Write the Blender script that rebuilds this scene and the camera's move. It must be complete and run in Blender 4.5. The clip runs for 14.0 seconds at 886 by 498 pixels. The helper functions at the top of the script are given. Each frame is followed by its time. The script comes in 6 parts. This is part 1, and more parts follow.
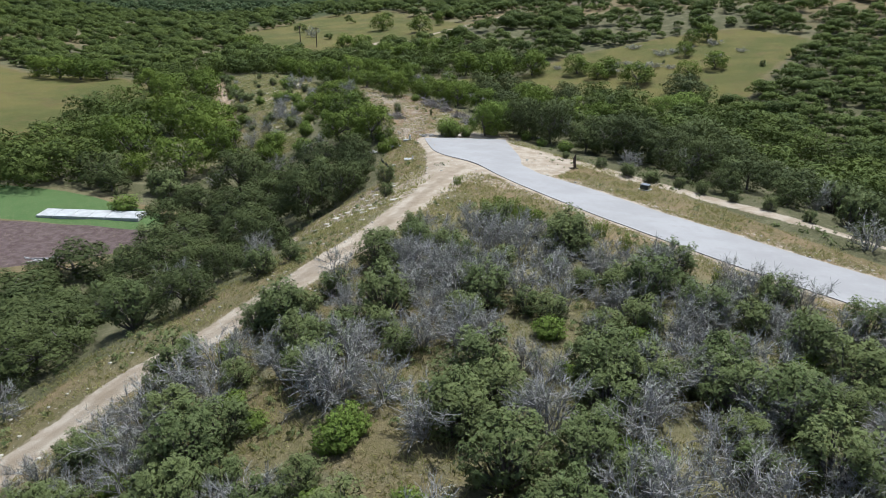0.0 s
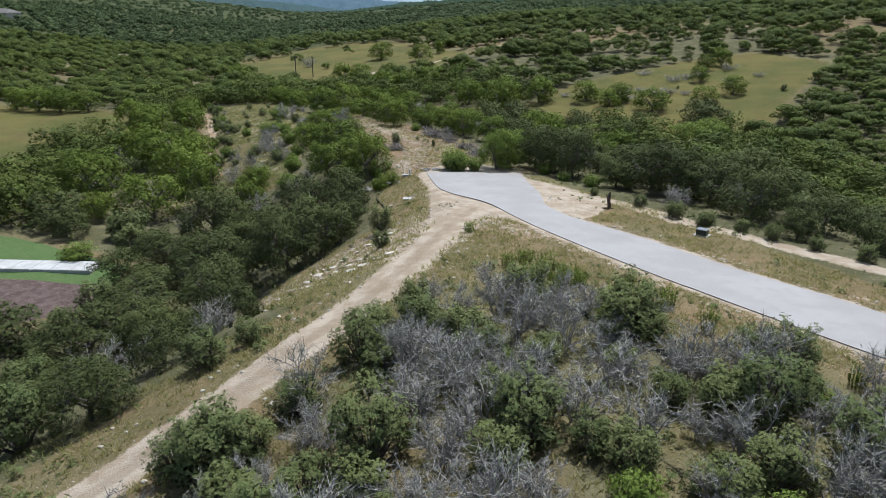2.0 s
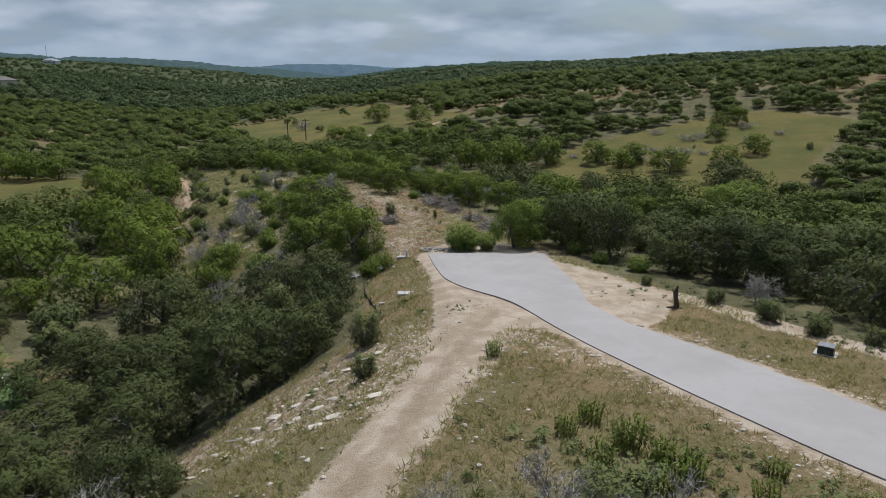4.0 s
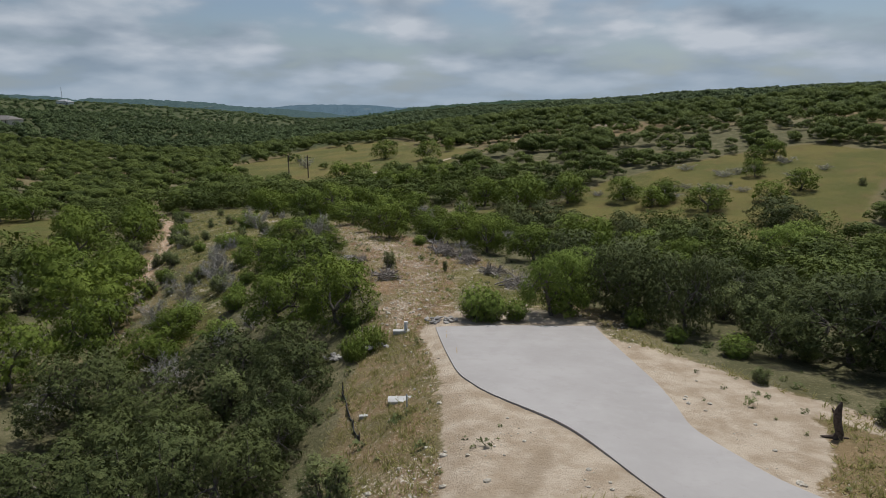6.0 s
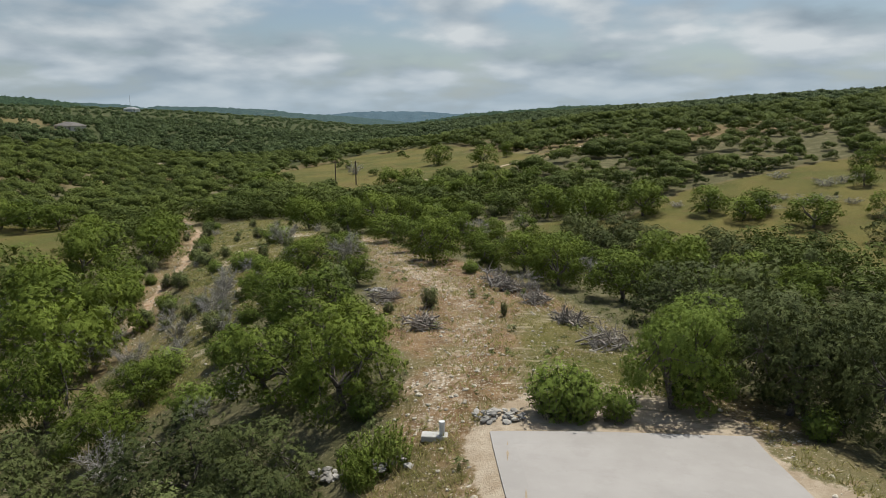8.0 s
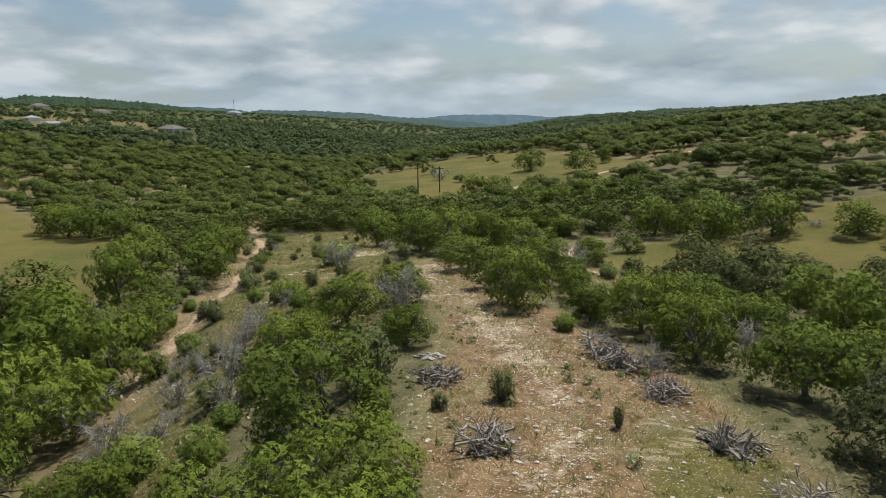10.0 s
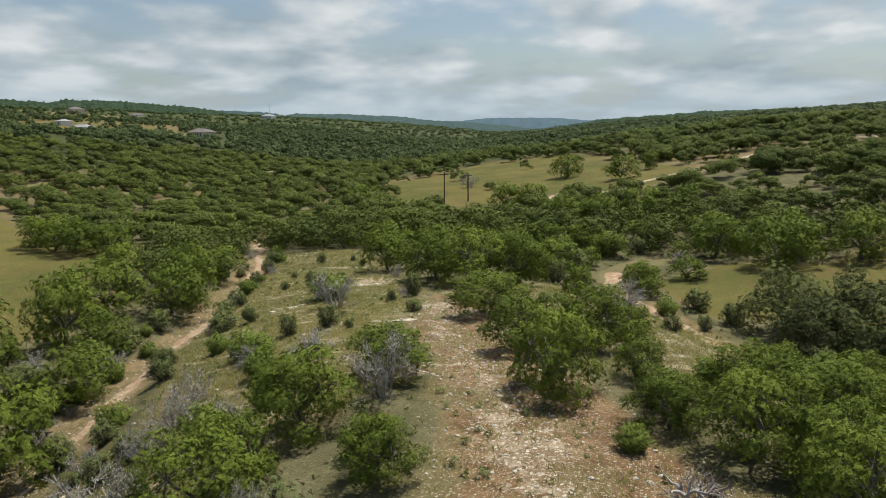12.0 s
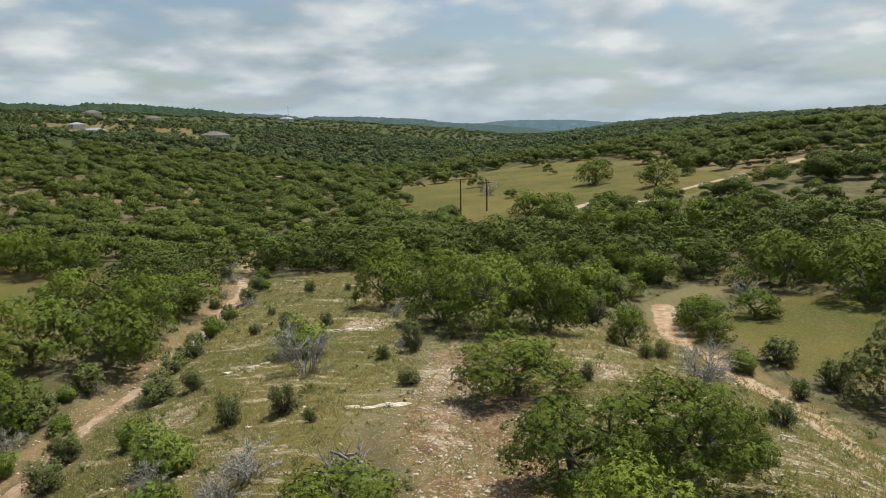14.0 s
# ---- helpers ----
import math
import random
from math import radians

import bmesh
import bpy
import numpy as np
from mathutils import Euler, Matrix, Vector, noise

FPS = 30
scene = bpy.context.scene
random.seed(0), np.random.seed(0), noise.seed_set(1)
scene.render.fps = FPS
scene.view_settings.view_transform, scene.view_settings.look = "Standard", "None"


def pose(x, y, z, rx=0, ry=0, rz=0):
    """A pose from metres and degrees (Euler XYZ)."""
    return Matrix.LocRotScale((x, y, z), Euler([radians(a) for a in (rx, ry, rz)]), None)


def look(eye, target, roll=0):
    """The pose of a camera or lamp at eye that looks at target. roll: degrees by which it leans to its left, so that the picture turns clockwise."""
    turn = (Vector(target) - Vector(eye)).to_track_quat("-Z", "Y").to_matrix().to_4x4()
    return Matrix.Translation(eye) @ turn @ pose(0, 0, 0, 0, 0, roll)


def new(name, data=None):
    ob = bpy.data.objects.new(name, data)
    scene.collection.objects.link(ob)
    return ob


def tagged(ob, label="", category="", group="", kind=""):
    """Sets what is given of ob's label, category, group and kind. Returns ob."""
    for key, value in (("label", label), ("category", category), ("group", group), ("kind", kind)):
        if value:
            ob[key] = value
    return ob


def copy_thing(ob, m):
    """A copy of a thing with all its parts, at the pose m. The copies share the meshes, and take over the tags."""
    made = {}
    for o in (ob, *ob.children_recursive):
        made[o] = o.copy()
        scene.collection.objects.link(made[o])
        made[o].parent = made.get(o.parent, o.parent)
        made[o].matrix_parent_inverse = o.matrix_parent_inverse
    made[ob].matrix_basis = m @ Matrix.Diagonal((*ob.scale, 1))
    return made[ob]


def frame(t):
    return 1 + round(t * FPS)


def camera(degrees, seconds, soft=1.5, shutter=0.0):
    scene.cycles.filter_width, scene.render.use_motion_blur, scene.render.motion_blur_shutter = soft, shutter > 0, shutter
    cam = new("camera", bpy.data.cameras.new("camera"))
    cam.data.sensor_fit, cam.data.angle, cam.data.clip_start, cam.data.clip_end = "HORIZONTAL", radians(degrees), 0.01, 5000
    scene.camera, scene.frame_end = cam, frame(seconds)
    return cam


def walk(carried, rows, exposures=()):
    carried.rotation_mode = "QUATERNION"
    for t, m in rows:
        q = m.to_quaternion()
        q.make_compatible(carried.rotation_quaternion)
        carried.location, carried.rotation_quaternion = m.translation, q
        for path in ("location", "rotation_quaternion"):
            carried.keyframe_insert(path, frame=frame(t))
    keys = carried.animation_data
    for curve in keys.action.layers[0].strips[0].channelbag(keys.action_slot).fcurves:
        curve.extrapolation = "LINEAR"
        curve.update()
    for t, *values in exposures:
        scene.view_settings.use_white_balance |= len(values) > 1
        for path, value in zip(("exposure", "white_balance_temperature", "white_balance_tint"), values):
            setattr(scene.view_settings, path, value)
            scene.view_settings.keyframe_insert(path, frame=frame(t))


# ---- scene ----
cam = camera(66.0, 14.0, soft=0.9)
METRES, EYE, TILT, LEAN, TURN = 110.0, 20.0, -22.3, -1.2, 0.0
ROWS = [
    (0.0, 0.0, 0.0, 0.0, 0.0, 0.0, -0.0),
    (0.5, -0.0012, 0.0248, 0.0047, 0.03, 0.18, 0.13),
    (1.0, -0.0023, 0.0521, 0.0102, 0.09, 0.55, 0.22),
    (1.5, -0.0032, 0.0815, 0.016, 0.14, 1.34, 0.38),
    (2.0, -0.0046, 0.1131, 0.0226, 0.14, 2.49, 0.55),
    (2.5, -0.0062, 0.1461, 0.0305, 0.12, 3.76, 0.69),
    (3.0, -0.0079, 0.1801, 0.0402, 0.09, 5.01, 0.85),
    (3.5, -0.0091, 0.2147, 0.0505, 0.08, 6.27, 1.01),
    (4.0, -0.0097, 0.25, 0.061, 0.11, 7.53, 1.15),
    (4.2, -0.0099, 0.2643, 0.0651, 0.13, 8.03, 1.19),
    (6.3, -0.0104, 0.4151, 0.1059, 1.34, 10.9, 1.0),
    (6.5, -0.0107, 0.4296, 0.1104, 1.6, 10.97, 0.92),
    (7.0, -0.0116, 0.4662, 0.1218, 2.42, 11.1, 0.62),
    (7.5, -0.0124, 0.5017, 0.1332, 3.69, 11.22, 0.17),
    (8.0, -0.0138, 0.5368, 0.1454, 5.45, 11.3, -0.49),
    (8.5, -0.0156, 0.5718, 0.1585, 7.59, 11.33, -1.43),
    (9.0, -0.018, 0.6071, 0.1723, 9.67, 11.32, -2.25),
    (9.2, -0.0191, 0.6208, 0.1777, 10.4, 11.32, -2.52),
    (11.3, -0.0358, 0.7618, 0.234, 14.62, 11.36, -4.08),
    (11.5, -0.038, 0.7754, 0.2394, 14.85, 11.37, -4.17),
    (12.0, -0.044, 0.8098, 0.253, 15.32, 11.41, -4.34),
    (12.5, -0.0514, 0.8437, 0.2668, 15.74, 11.44, -4.48),
    (13.0, -0.0598, 0.8776, 0.2808, 16.15, 11.45, -4.6),
    (13.5, -0.0686, 0.9112, 0.2944, 16.55, 11.47, -4.71),
    (14.0, -0.0775, 0.9431, 0.3076, 16.89, 11.48, -4.8),
]
EXPOSURES = [(0.0, 0.15, 5450, 7), (1.5, 0.12, 5500, 8), (3.0, -0.12, 5650, 9), (4.2, -0.34, 5800, 10), (6.5, -0.42, 6100, 9), (7.5, -0.22, 6300, 7), (9.0, -0.05, 6350, 6), (11.5, 0.03, 6450, 6), (14.0, 0.08, 6550, 6)]
walk(cam, [(t, pose(0, 0, EYE, TILT, LEAN, TURN) @ pose(METRES * x, METRES * y, METRES * z, 90 + pitch, roll, yaw)) for t, x, y, z, yaw, pitch, roll in ROWS], EXPOSURES)

# ---- light ----
SUN_UP, SUN_AZ = 66.0, 28.0  # degrees above the horizon; degrees east of straight ahead (+y)
sun = new("sun", bpy.data.lights.new("sun", "SUN"))
sun.data.energy, sun.data.angle, sun.data.color = 5.0, radians(0.6), (1.0, 0.96, 0.89)
sun.matrix_world = look((0, 0, 300), (-300 * math.sin(radians(SUN_AZ)) / math.tan(radians(SUN_UP)), -300 * math.cos(radians(SUN_AZ)) / math.tan(radians(SUN_UP)), 0))


def sky_world():
    """Clear sky behind a broken layer of low cloud, whose base is a flat sheet overhead."""
    w = bpy.data.worlds.new("sky")
    w.use_nodes = True
    nt = w.node_tree
    nt.nodes.clear()
    N, L = nt.nodes.new, nt.links.new
    sky = N("ShaderNodeTexSky")
    sky.sky_type, sky.sun_disc = "NISHITA", False
    sky.sun_elevation, sky.sun_rotation = radians(SUN_UP), radians(SUN_AZ)
    sky.air_density, sky.dust_density = 1.0, 1.6
    tint = N("ShaderNodeVectorMath"); tint.operation = "SCALE"; tint.inputs["Scale"].default_value = 0.11
    L(sky.outputs["Color"], tint.inputs[0])
    tc, sep = N("ShaderNodeTexCoord"), N("ShaderNodeSeparateXYZ")
    L(tc.outputs["Generated"], sep.inputs[0])
    lift = N("ShaderNodeMath"); lift.operation = "MAXIMUM"; lift.inputs[1].default_value = 0.0
    L(sep.outputs["Z"], lift.inputs[0])
    low = N("ShaderNodeMath"); low.operation = "ADD"; low.inputs[1].default_value = 0.24
    L(lift.outputs[0], low.inputs[0])
    inv = N("ShaderNodeMath"); inv.operation = "DIVIDE"; inv.inputs[0].default_value = 1.0
    L(low.outputs[0], inv.inputs[1])
    flat = N("ShaderNodeVectorMath"); flat.operation = "SCALE"
    L(tc.outputs["Generated"], flat.inputs[0]); L(inv.outputs[0], flat.inputs["Scale"])
    flat2 = N("ShaderNodeVectorMath"); flat2.operation = "MULTIPLY"; flat2.inputs[1].default_value = (0.85, 0.8, 0.0)
    L(flat.outputs[0], flat2.inputs[0])
    # how thick the cloud is: broad masses broken into puffs
    def thickness(vec):
        n1 = N("ShaderNodeTexNoise"); n1.inputs["Scale"].default_value = 1.0; n1.inputs["Detail"].default_value = 8; n1.inputs["Roughness"].default_value = 0.56
        L(vec, n1.inputs["Vector"])
        v = N("ShaderNodeTexVoronoi"); v.feature = "SMOOTH_F1"; v.inputs["Scale"].default_value = 2.8; v.inputs["Smoothness"].default_value = 0.7
        if "Detail" in v.inputs:
            v.inputs["Detail"].default_value, v.inputs["Roughness"].default_value = 2.5, 0.5
        L(vec, v.inputs["Vector"])
        m = N("ShaderNodeMath"); m.operation = "MULTIPLY_ADD"; m.inputs[1].default_value = -0.32
        L(v.outputs["Distance"], m.inputs[0]); L(n1.outputs["Fac"], m.inputs[2])
        return m.outputs[0]
    dense = thickness(flat2.outputs[0])
    cover = N("ShaderNodeMapRange"); cover.interpolation_type = "SMOOTHSTEP"
    cover.inputs["From Min"].default_value, cover.inputs["From Max"].default_value = 0.02, 0.24
    # the layer thins towards the zenith
    thin = N("ShaderNodeMath"); thin.operation = "MULTIPLY_ADD"; thin.inputs[1].default_value = -0.42
    L(lift.outputs[0], thin.inputs[0]); L(dense, thin.inputs[2])
    L(thin.outputs[0], cover.inputs["Value"])
    # lit tops against grey bases
    shift = N("ShaderNodeVectorMath"); shift.operation = "ADD"; shift.inputs[1].default_value = (0.03, 0.2, 0.0)
    L(flat2.outputs[0], shift.inputs[0])
    diff = N("ShaderNodeMath"); diff.operation = "SUBTRACT"
    L(dense, diff.inputs[0]); L(thickness(shift.outputs[0]), diff.inputs[1])
    shade = N("ShaderNodeMapRange"); shade.inputs["From Min"].default_value, shade.inputs["From Max"].default_value = -0.17, 0.17
    L(diff.outputs[0], shade.inputs["Value"])
    ramp_ = N("ShaderNodeValToRGB")
    e = ramp_.color_ramp.elements
    e[0].position, e[0].color = 0.0, (0.36, 0.43, 0.50, 1)
    e[1].position, e[1].color = 1.0, (0.82, 0.845, 0.87, 1)
    mid = ramp_.color_ramp.elements.new(0.5); mid.color = (0.56, 0.62, 0.68, 1)
    L(shade.outputs[0], ramp_.inputs["Fac"])
    mix = N("ShaderNodeMix"); mix.data_type = "RGBA"
    L(cover.outputs[0], mix.inputs["Factor"]); L(tint.outputs[0], mix.inputs["A"]); L(ramp_.outputs["Color"], mix.inputs["B"])
    # the hazy band at the horizon
    hz = N("ShaderNodeMapRange"); hz.interpolation_type = "SMOOTHSTEP"
    hz.inputs["From Min"].default_value, hz.inputs["From Max"].default_value, hz.inputs["To Min"].default_value, hz.inputs["To Max"].default_value = 0.0, 0.10, 0.75, 0.0
    L(lift.outputs[0], hz.inputs["Value"])
    mix2 = N("ShaderNodeMix"); mix2.data_type = "RGBA"; mix2.inputs["B"].default_value = (0.50, 0.60, 0.69, 1)
    L(hz.outputs[0], mix2.inputs["Factor"]); L(mix.outputs["Result"], mix2.inputs["A"])
    bg, out = N("ShaderNodeBackground"), N("ShaderNodeOutputWorld")
    bg.inputs["Strength"].default_value = 0.85
    L(mix2.outputs["Result"], bg.inputs["Color"]); L(bg.outputs[0], out.inputs["Surface"])
    scene.world = w


sky_world()


# ---- materials ----
class Nodes:
    """A short hand for building node materials."""

    def __init__(self, name):
        self.mat = bpy.data.materials.new(name)
        self.mat.use_nodes = True
        self.nt = self.mat.node_tree
        self.nt.nodes.clear()
        self.out = self.nt.nodes.new("ShaderNodeOutputMaterial")
        self.co = self.nt.nodes.new("ShaderNodeTexCoord").outputs["Object"]

    def link(self, a, b):
        if isinstance(a, (int, float)):
            b.default_value = a
        elif isinstance(a, tuple):
            b.default_value = (*a, 1) if len(a) == 3 and b.type == "RGBA" else a
        else:
            self.nt.links.new(a, b)

    def noise(self, scale, detail=4, rough=0.55, vec=None, distort=0.0):
        n = self.nt.nodes.new("ShaderNodeTexNoise")
        n.inputs["Scale"].default_value, n.inputs["Detail"].default_value, n.inputs["Roughness"].default_value, n.inputs["Distortion"].default_value = scale, detail, rough, distort
        self.link(vec or self.co, n.inputs["Vector"])
        return n.outputs["Fac"]

    def cells(self, scale, feature="F1"):
        n = self.nt.nodes.new("ShaderNodeTexVoronoi")
        n.inputs["Scale"].default_value, n.feature = scale, feature
        self.link(self.co, n.inputs["Vector"])
        return n.outputs

    def math(self, op, a, b=0.0):
        n = self.nt.nodes.new("ShaderNodeMath")
        n.operation = op
        self.link(a, n.inputs[0]), self.link(b, n.inputs[1])
        return n.outputs[0]

    def step(self, v, lo, hi, to=(0.0, 1.0)):
        n = self.nt.nodes.new("ShaderNodeMapRange")
        n.interpolation_type = "SMOOTHSTEP"
        n.inputs["From Min"].default_value, n.inputs["From Max"].default_value, n.inputs["To Min"].default_value, n.inputs["To Max"].default_value = lo, hi, *to
        self.link(v, n.inputs["Value"])
        return n.outputs[0]

    def mix(self, f, a, b):
        n = self.nt.nodes.new("ShaderNodeMix")
        n.data_type = "RGBA"
        self.link(f, n.inputs["Factor"]), self.link(a, n.inputs["A"]), self.link(b, n.inputs["B"])
        return n.outputs["Result"]

    def attr(self, name):
        n = self.nt.nodes.new("ShaderNodeAttribute")
        n.attribute_name = name
        return n.outputs["Fac"]

    def rand(self):
        return self.nt.nodes.new("ShaderNodeObjectInfo").outputs["Random"]

    def island(self):
        return self.nt.nodes.new("ShaderNodeNewGeometry").outputs["Random Per Island"]

    def bump(self, h, strength, distance):
        n = self.nt.nodes.new("ShaderNodeBump")
        n.inputs["Strength"].default_value, n.inputs["Distance"].default_value = strength, distance
        self.link(h, n.inputs["Height"])
        return n.outputs["Normal"]

    def done(self, colour, rough=0.85, normal=None, metal=0.0, spec=0.3, thin=0.0, keep=None):
        p = self.nt.nodes.new("ShaderNodeBsdfPrincipled")
        self.link(colour, p.inputs["Base Color"]), self.link(rough, p.inputs["Roughness"])
        p.inputs["Metallic"].default_value, p.inputs["Specular IOR Level"].default_value = metal, spec
        if normal is not None:
            self.link(normal, p.inputs["Normal"])
        surf = p.outputs[0]
        if thin:
            t, m = self.nt.nodes.new("ShaderNodeBsdfTranslucent"), self.nt.nodes.new("ShaderNodeMixShader")
            self.link(colour, t.inputs["Color"])
            m.inputs[0].default_value = thin
            self.link(surf, m.inputs[1]), self.link(t.outputs[0], m.inputs[2])
            surf = m.outputs[0]
        if keep is not None:
            t, m = self.nt.nodes.new("ShaderNodeBsdfTransparent"), self.nt.nodes.new("ShaderNodeMixShader")
            self.link(keep, m.inputs[0]), self.link(t.outputs[0], m.inputs[1]), self.link(surf, m.inputs[2])
            surf = m.outputs[0]
        self.link(surf, self.out.inputs["Surface"])
        return self.mat


def ground_material():
    n = Nodes("ground")
    big, mid, fine = n.noise(0.035, 4), n.noise(0.35, 5, 0.6), n.noise(3.2, 5, 0.65)
    grit = n.noise(14.0, 3, 0.7)
    # dry grass over thin soil
    grass = n.mix(n.step(mid, 0.36, 0.64), (0.135, 0.108, 0.046), (0.225, 0.155, 0.080))
    grass = n.mix(n.step(big, 0.45, 0.6), grass, n.mix(fine, (0.125, 0.115, 0.05), (0.21, 0.175, 0.09)))
    grass = n.mix(n.step(fine, 0.5, 0.72, (0.0, 0.5)), grass, (0.26, 0.195, 0.115))
    # leaf litter and low weeds under trees
    wood = n.mix(n.step(mid, 0.42, 0.66), (0.088, 0.084, 0.038), (0.165, 0.145, 0.078))
    wood = n.mix(n.step(fine, 0.45, 0.7), wood, (0.105, 0.095, 0.046))
    ragged = n.math("MULTIPLY", n.math("SUBTRACT", mid, 0.5), 1.0)
    col = n.mix(n.step(n.math("ADD", n.attr("wood"), n.math("MULTIPLY", ragged, 1.3)), 0.45, 0.75), grass, wood)
    # unbroken low scrub on the far slopes
    col = n.mix(n.step(n.math("ADD", n.attr("scrub"), ragged), 0.4, 0.7), col, n.mix(mid, (0.036, 0.048, 0.015), (0.07, 0.08, 0.028)))
    # meadow
    mead = n.mix(n.step(n.noise(0.05, 6, 0.65), 0.38, 0.62), (0.138, 0.116, 0.033), (0.076, 0.083, 0.019))
    mead = n.mix(n.step(n.noise(0.16, 6, 0.7), 0.5, 0.66, (0.0, 0.7)), mead, (0.125, 0.088, 0.036))
    mead = n.mix(n.step(fine, 0.46, 0.7, (0.0, 0.55)), mead, (0.185, 0.155, 0.052))
    col = n.mix(n.step(n.math("ADD", n.attr("meadow"), ragged), 0.35, 0.65), col, mead)
    soil = n.mix(n.step(n.noise(0.9, 6, 0.65), 0.36, 0.64), (0.125, 0.072, 0.034), (0.245, 0.152, 0.078))
    soil = n.mix(n.step(fine, 0.52, 0.75, (0.0, 0.5)), soil, (0.34, 0.27, 0.19))
    soil = n.mix(n.step(n.noise(0.28, 6, 0.7), 0.48, 0.62, (0.0, 0.8)), soil, n.mix(fine, (0.11, 0.095, 0.035), (0.21, 0.165, 0.075)))
    col = n.mix(n.step(n.math("ADD", n.attr("soil"), ragged), 0.35, 0.65), col, soil)
    # lawn and tilled bed of the yard
    col = n.mix(n.step(n.attr("lush"), 0.4, 0.6), col, n.mix(mid, (0.07, 0.125, 0.035), (0.12, 0.17, 0.06)))
    col = n.mix(n.step(n.attr("mulch"), 0.4, 0.6), col, n.mix(n.step(n.noise(1.3, 5), 0.35, 0.65), (0.095, 0.062, 0.058), (0.15, 0.105, 0.095)))
    # limestone rubble and pale caliche
    stones = n.cells(4.5)
    pale = n.mix(n.step(n.noise(1.1, 5, 0.62), 0.34, 0.66), (0.205, 0.132, 0.075), (0.40, 0.31, 0.21))
    pick = n.nt.nodes.new("ShaderNodeSeparateColor")
    n.link(stones["Color"], pick.inputs[0])
    broken = n.math("ADD", stones["Distance"], n.math("MULTIPLY", n.math("SUBTRACT", n.noise(9.0, 3, 0.6), 0.5), 0.5))
    pale = n.mix(n.math("MULTIPLY", n.step(broken, 0.42, 0.36), n.step(pick.outputs[0], 0.45, 0.55)), pale, n.mix(grit, (0.48, 0.41, 0.32), (0.74, 0.68, 0.58)))
    torn = n.math("ADD", n.math("MULTIPLY", n.math("SUBTRACT", n.noise(0.8, 5, 0.65), 0.5), 1.5), n.math("MULTIPLY", n.math("SUBTRACT", fine, 0.5), 0.6))
    col = n.mix(n.step(n.math("ADD", n.attr("bare"), torn), 0.35, 0.65), col, pale)
    # packed wheel tracks and sand
    sand = n.mix(n.step(n.noise(0.7, 5, 0.6), 0.35, 0.65), (0.34, 0.262, 0.178), (0.475, 0.388, 0.288))
    sand = n.mix(n.step(n.attr("rut"), 0.3, 0.9, (0.0, 0.5)), sand, n.mix(fine, (0.19, 0.135, 0.08), (0.33, 0.26, 0.18)))
    sand = n.mix(n.step(grit, 0.5, 0.75, (0.0, 0.5)), sand, (0.32, 0.235, 0.15))
    col = n.mix(n.step(n.math("ADD", n.attr("sand"), n.math("MULTIPLY", torn, 0.55)), 0.4, 0.62), col, sand)
    # red clay of the creek bed
    clay = n.mix(n.step(n.noise(0.9, 5, 0.6), 0.35, 0.65), (0.33, 0.20, 0.115), (0.47, 0.36, 0.25))
    col = n.mix(n.step(n.math("ADD", n.attr("clay"), n.math("MULTIPLY", torn, 0.6)), 0.4, 0.62), col, clay)
    # thin pale ledges that follow the slope, and darker herbs between them
    lie = n.nt.nodes.new("ShaderNodeMapping")
    lie.inputs["Rotation"].default_value, lie.inputs["Scale"].default_value = (0, 0, radians(32)), (0.32, 1.7, 1.0)
    n.link(n.co, lie.inputs["Vector"])
    ledge = n.noise(0.55, 6, 0.68, lie.outputs[0], 0.6)
    open_ = n.math("MULTIPLY", n.step(n.attr("bare"), 0.12, 0.22), n.step(n.attr("meadow"), 0.2, 0.45))
    col = n.mix(n.math("MULTIPLY", open_, n.step(ledge, 0.53, 0.62, (0.0, 0.8))), col, n.mix(fine, (0.27, 0.205, 0.11), (0.52, 0.45, 0.33)))
    col = n.mix(n.math("MULTIPLY", open_, n.step(ledge, 0.45, 0.36, (0.0, 0.6))), col, n.mix(fine, (0.05, 0.055, 0.016), (0.11, 0.10, 0.035)))
    # tufts, clods and pebbles
    loose = n.math("SUBTRACT", 1.0, n.step(n.attr("sand"), 0.35, 0.7))
    tuft = n.noise(5.5, 5, 0.78)
    col = n.mix(n.math("MULTIPLY", loose, n.step(tuft, 0.53, 0.62, (0.0, 0.5))), col, (0.085, 0.08, 0.032))
    col = n.mix(n.math("MULTIPLY", n.math("MULTIPLY", loose, n.math("SUBTRACT", 1.0, n.math("MULTIPLY", n.attr("soil"), 0.8))), n.step(tuft, 0.45, 0.36, (0.0, 0.42))), col, (0.36, 0.29, 0.155))
    big_peb = n.cells(5.2)
    sep2 = n.nt.nodes.new("ShaderNodeSeparateColor")
    n.link(big_peb["Color"], sep2.inputs[0])
    rubble = n.math("MULTIPLY", n.step(n.math("ADD", big_peb["Distance"], n.math("MULTIPLY", fine, 0.25)), 0.42, 0.34), n.step(n.math("ADD", sep2.outputs[0], n.math("MULTIPLY", n.math("MAXIMUM", n.attr("soil"), n.attr("bare")), 0.6)), 0.98, 1.12))
    col = n.mix(n.math("MULTIPLY", n.math("MULTIPLY", rubble, loose), 0.6), col, n.mix(sep2.outputs[1], (0.44, 0.37, 0.27), (0.72, 0.65, 0.53)))
    peb = n.cells(12.0)
    sep = n.nt.nodes.new("ShaderNodeSeparateColor")
    n.link(peb["Color"], sep.inputs[0])
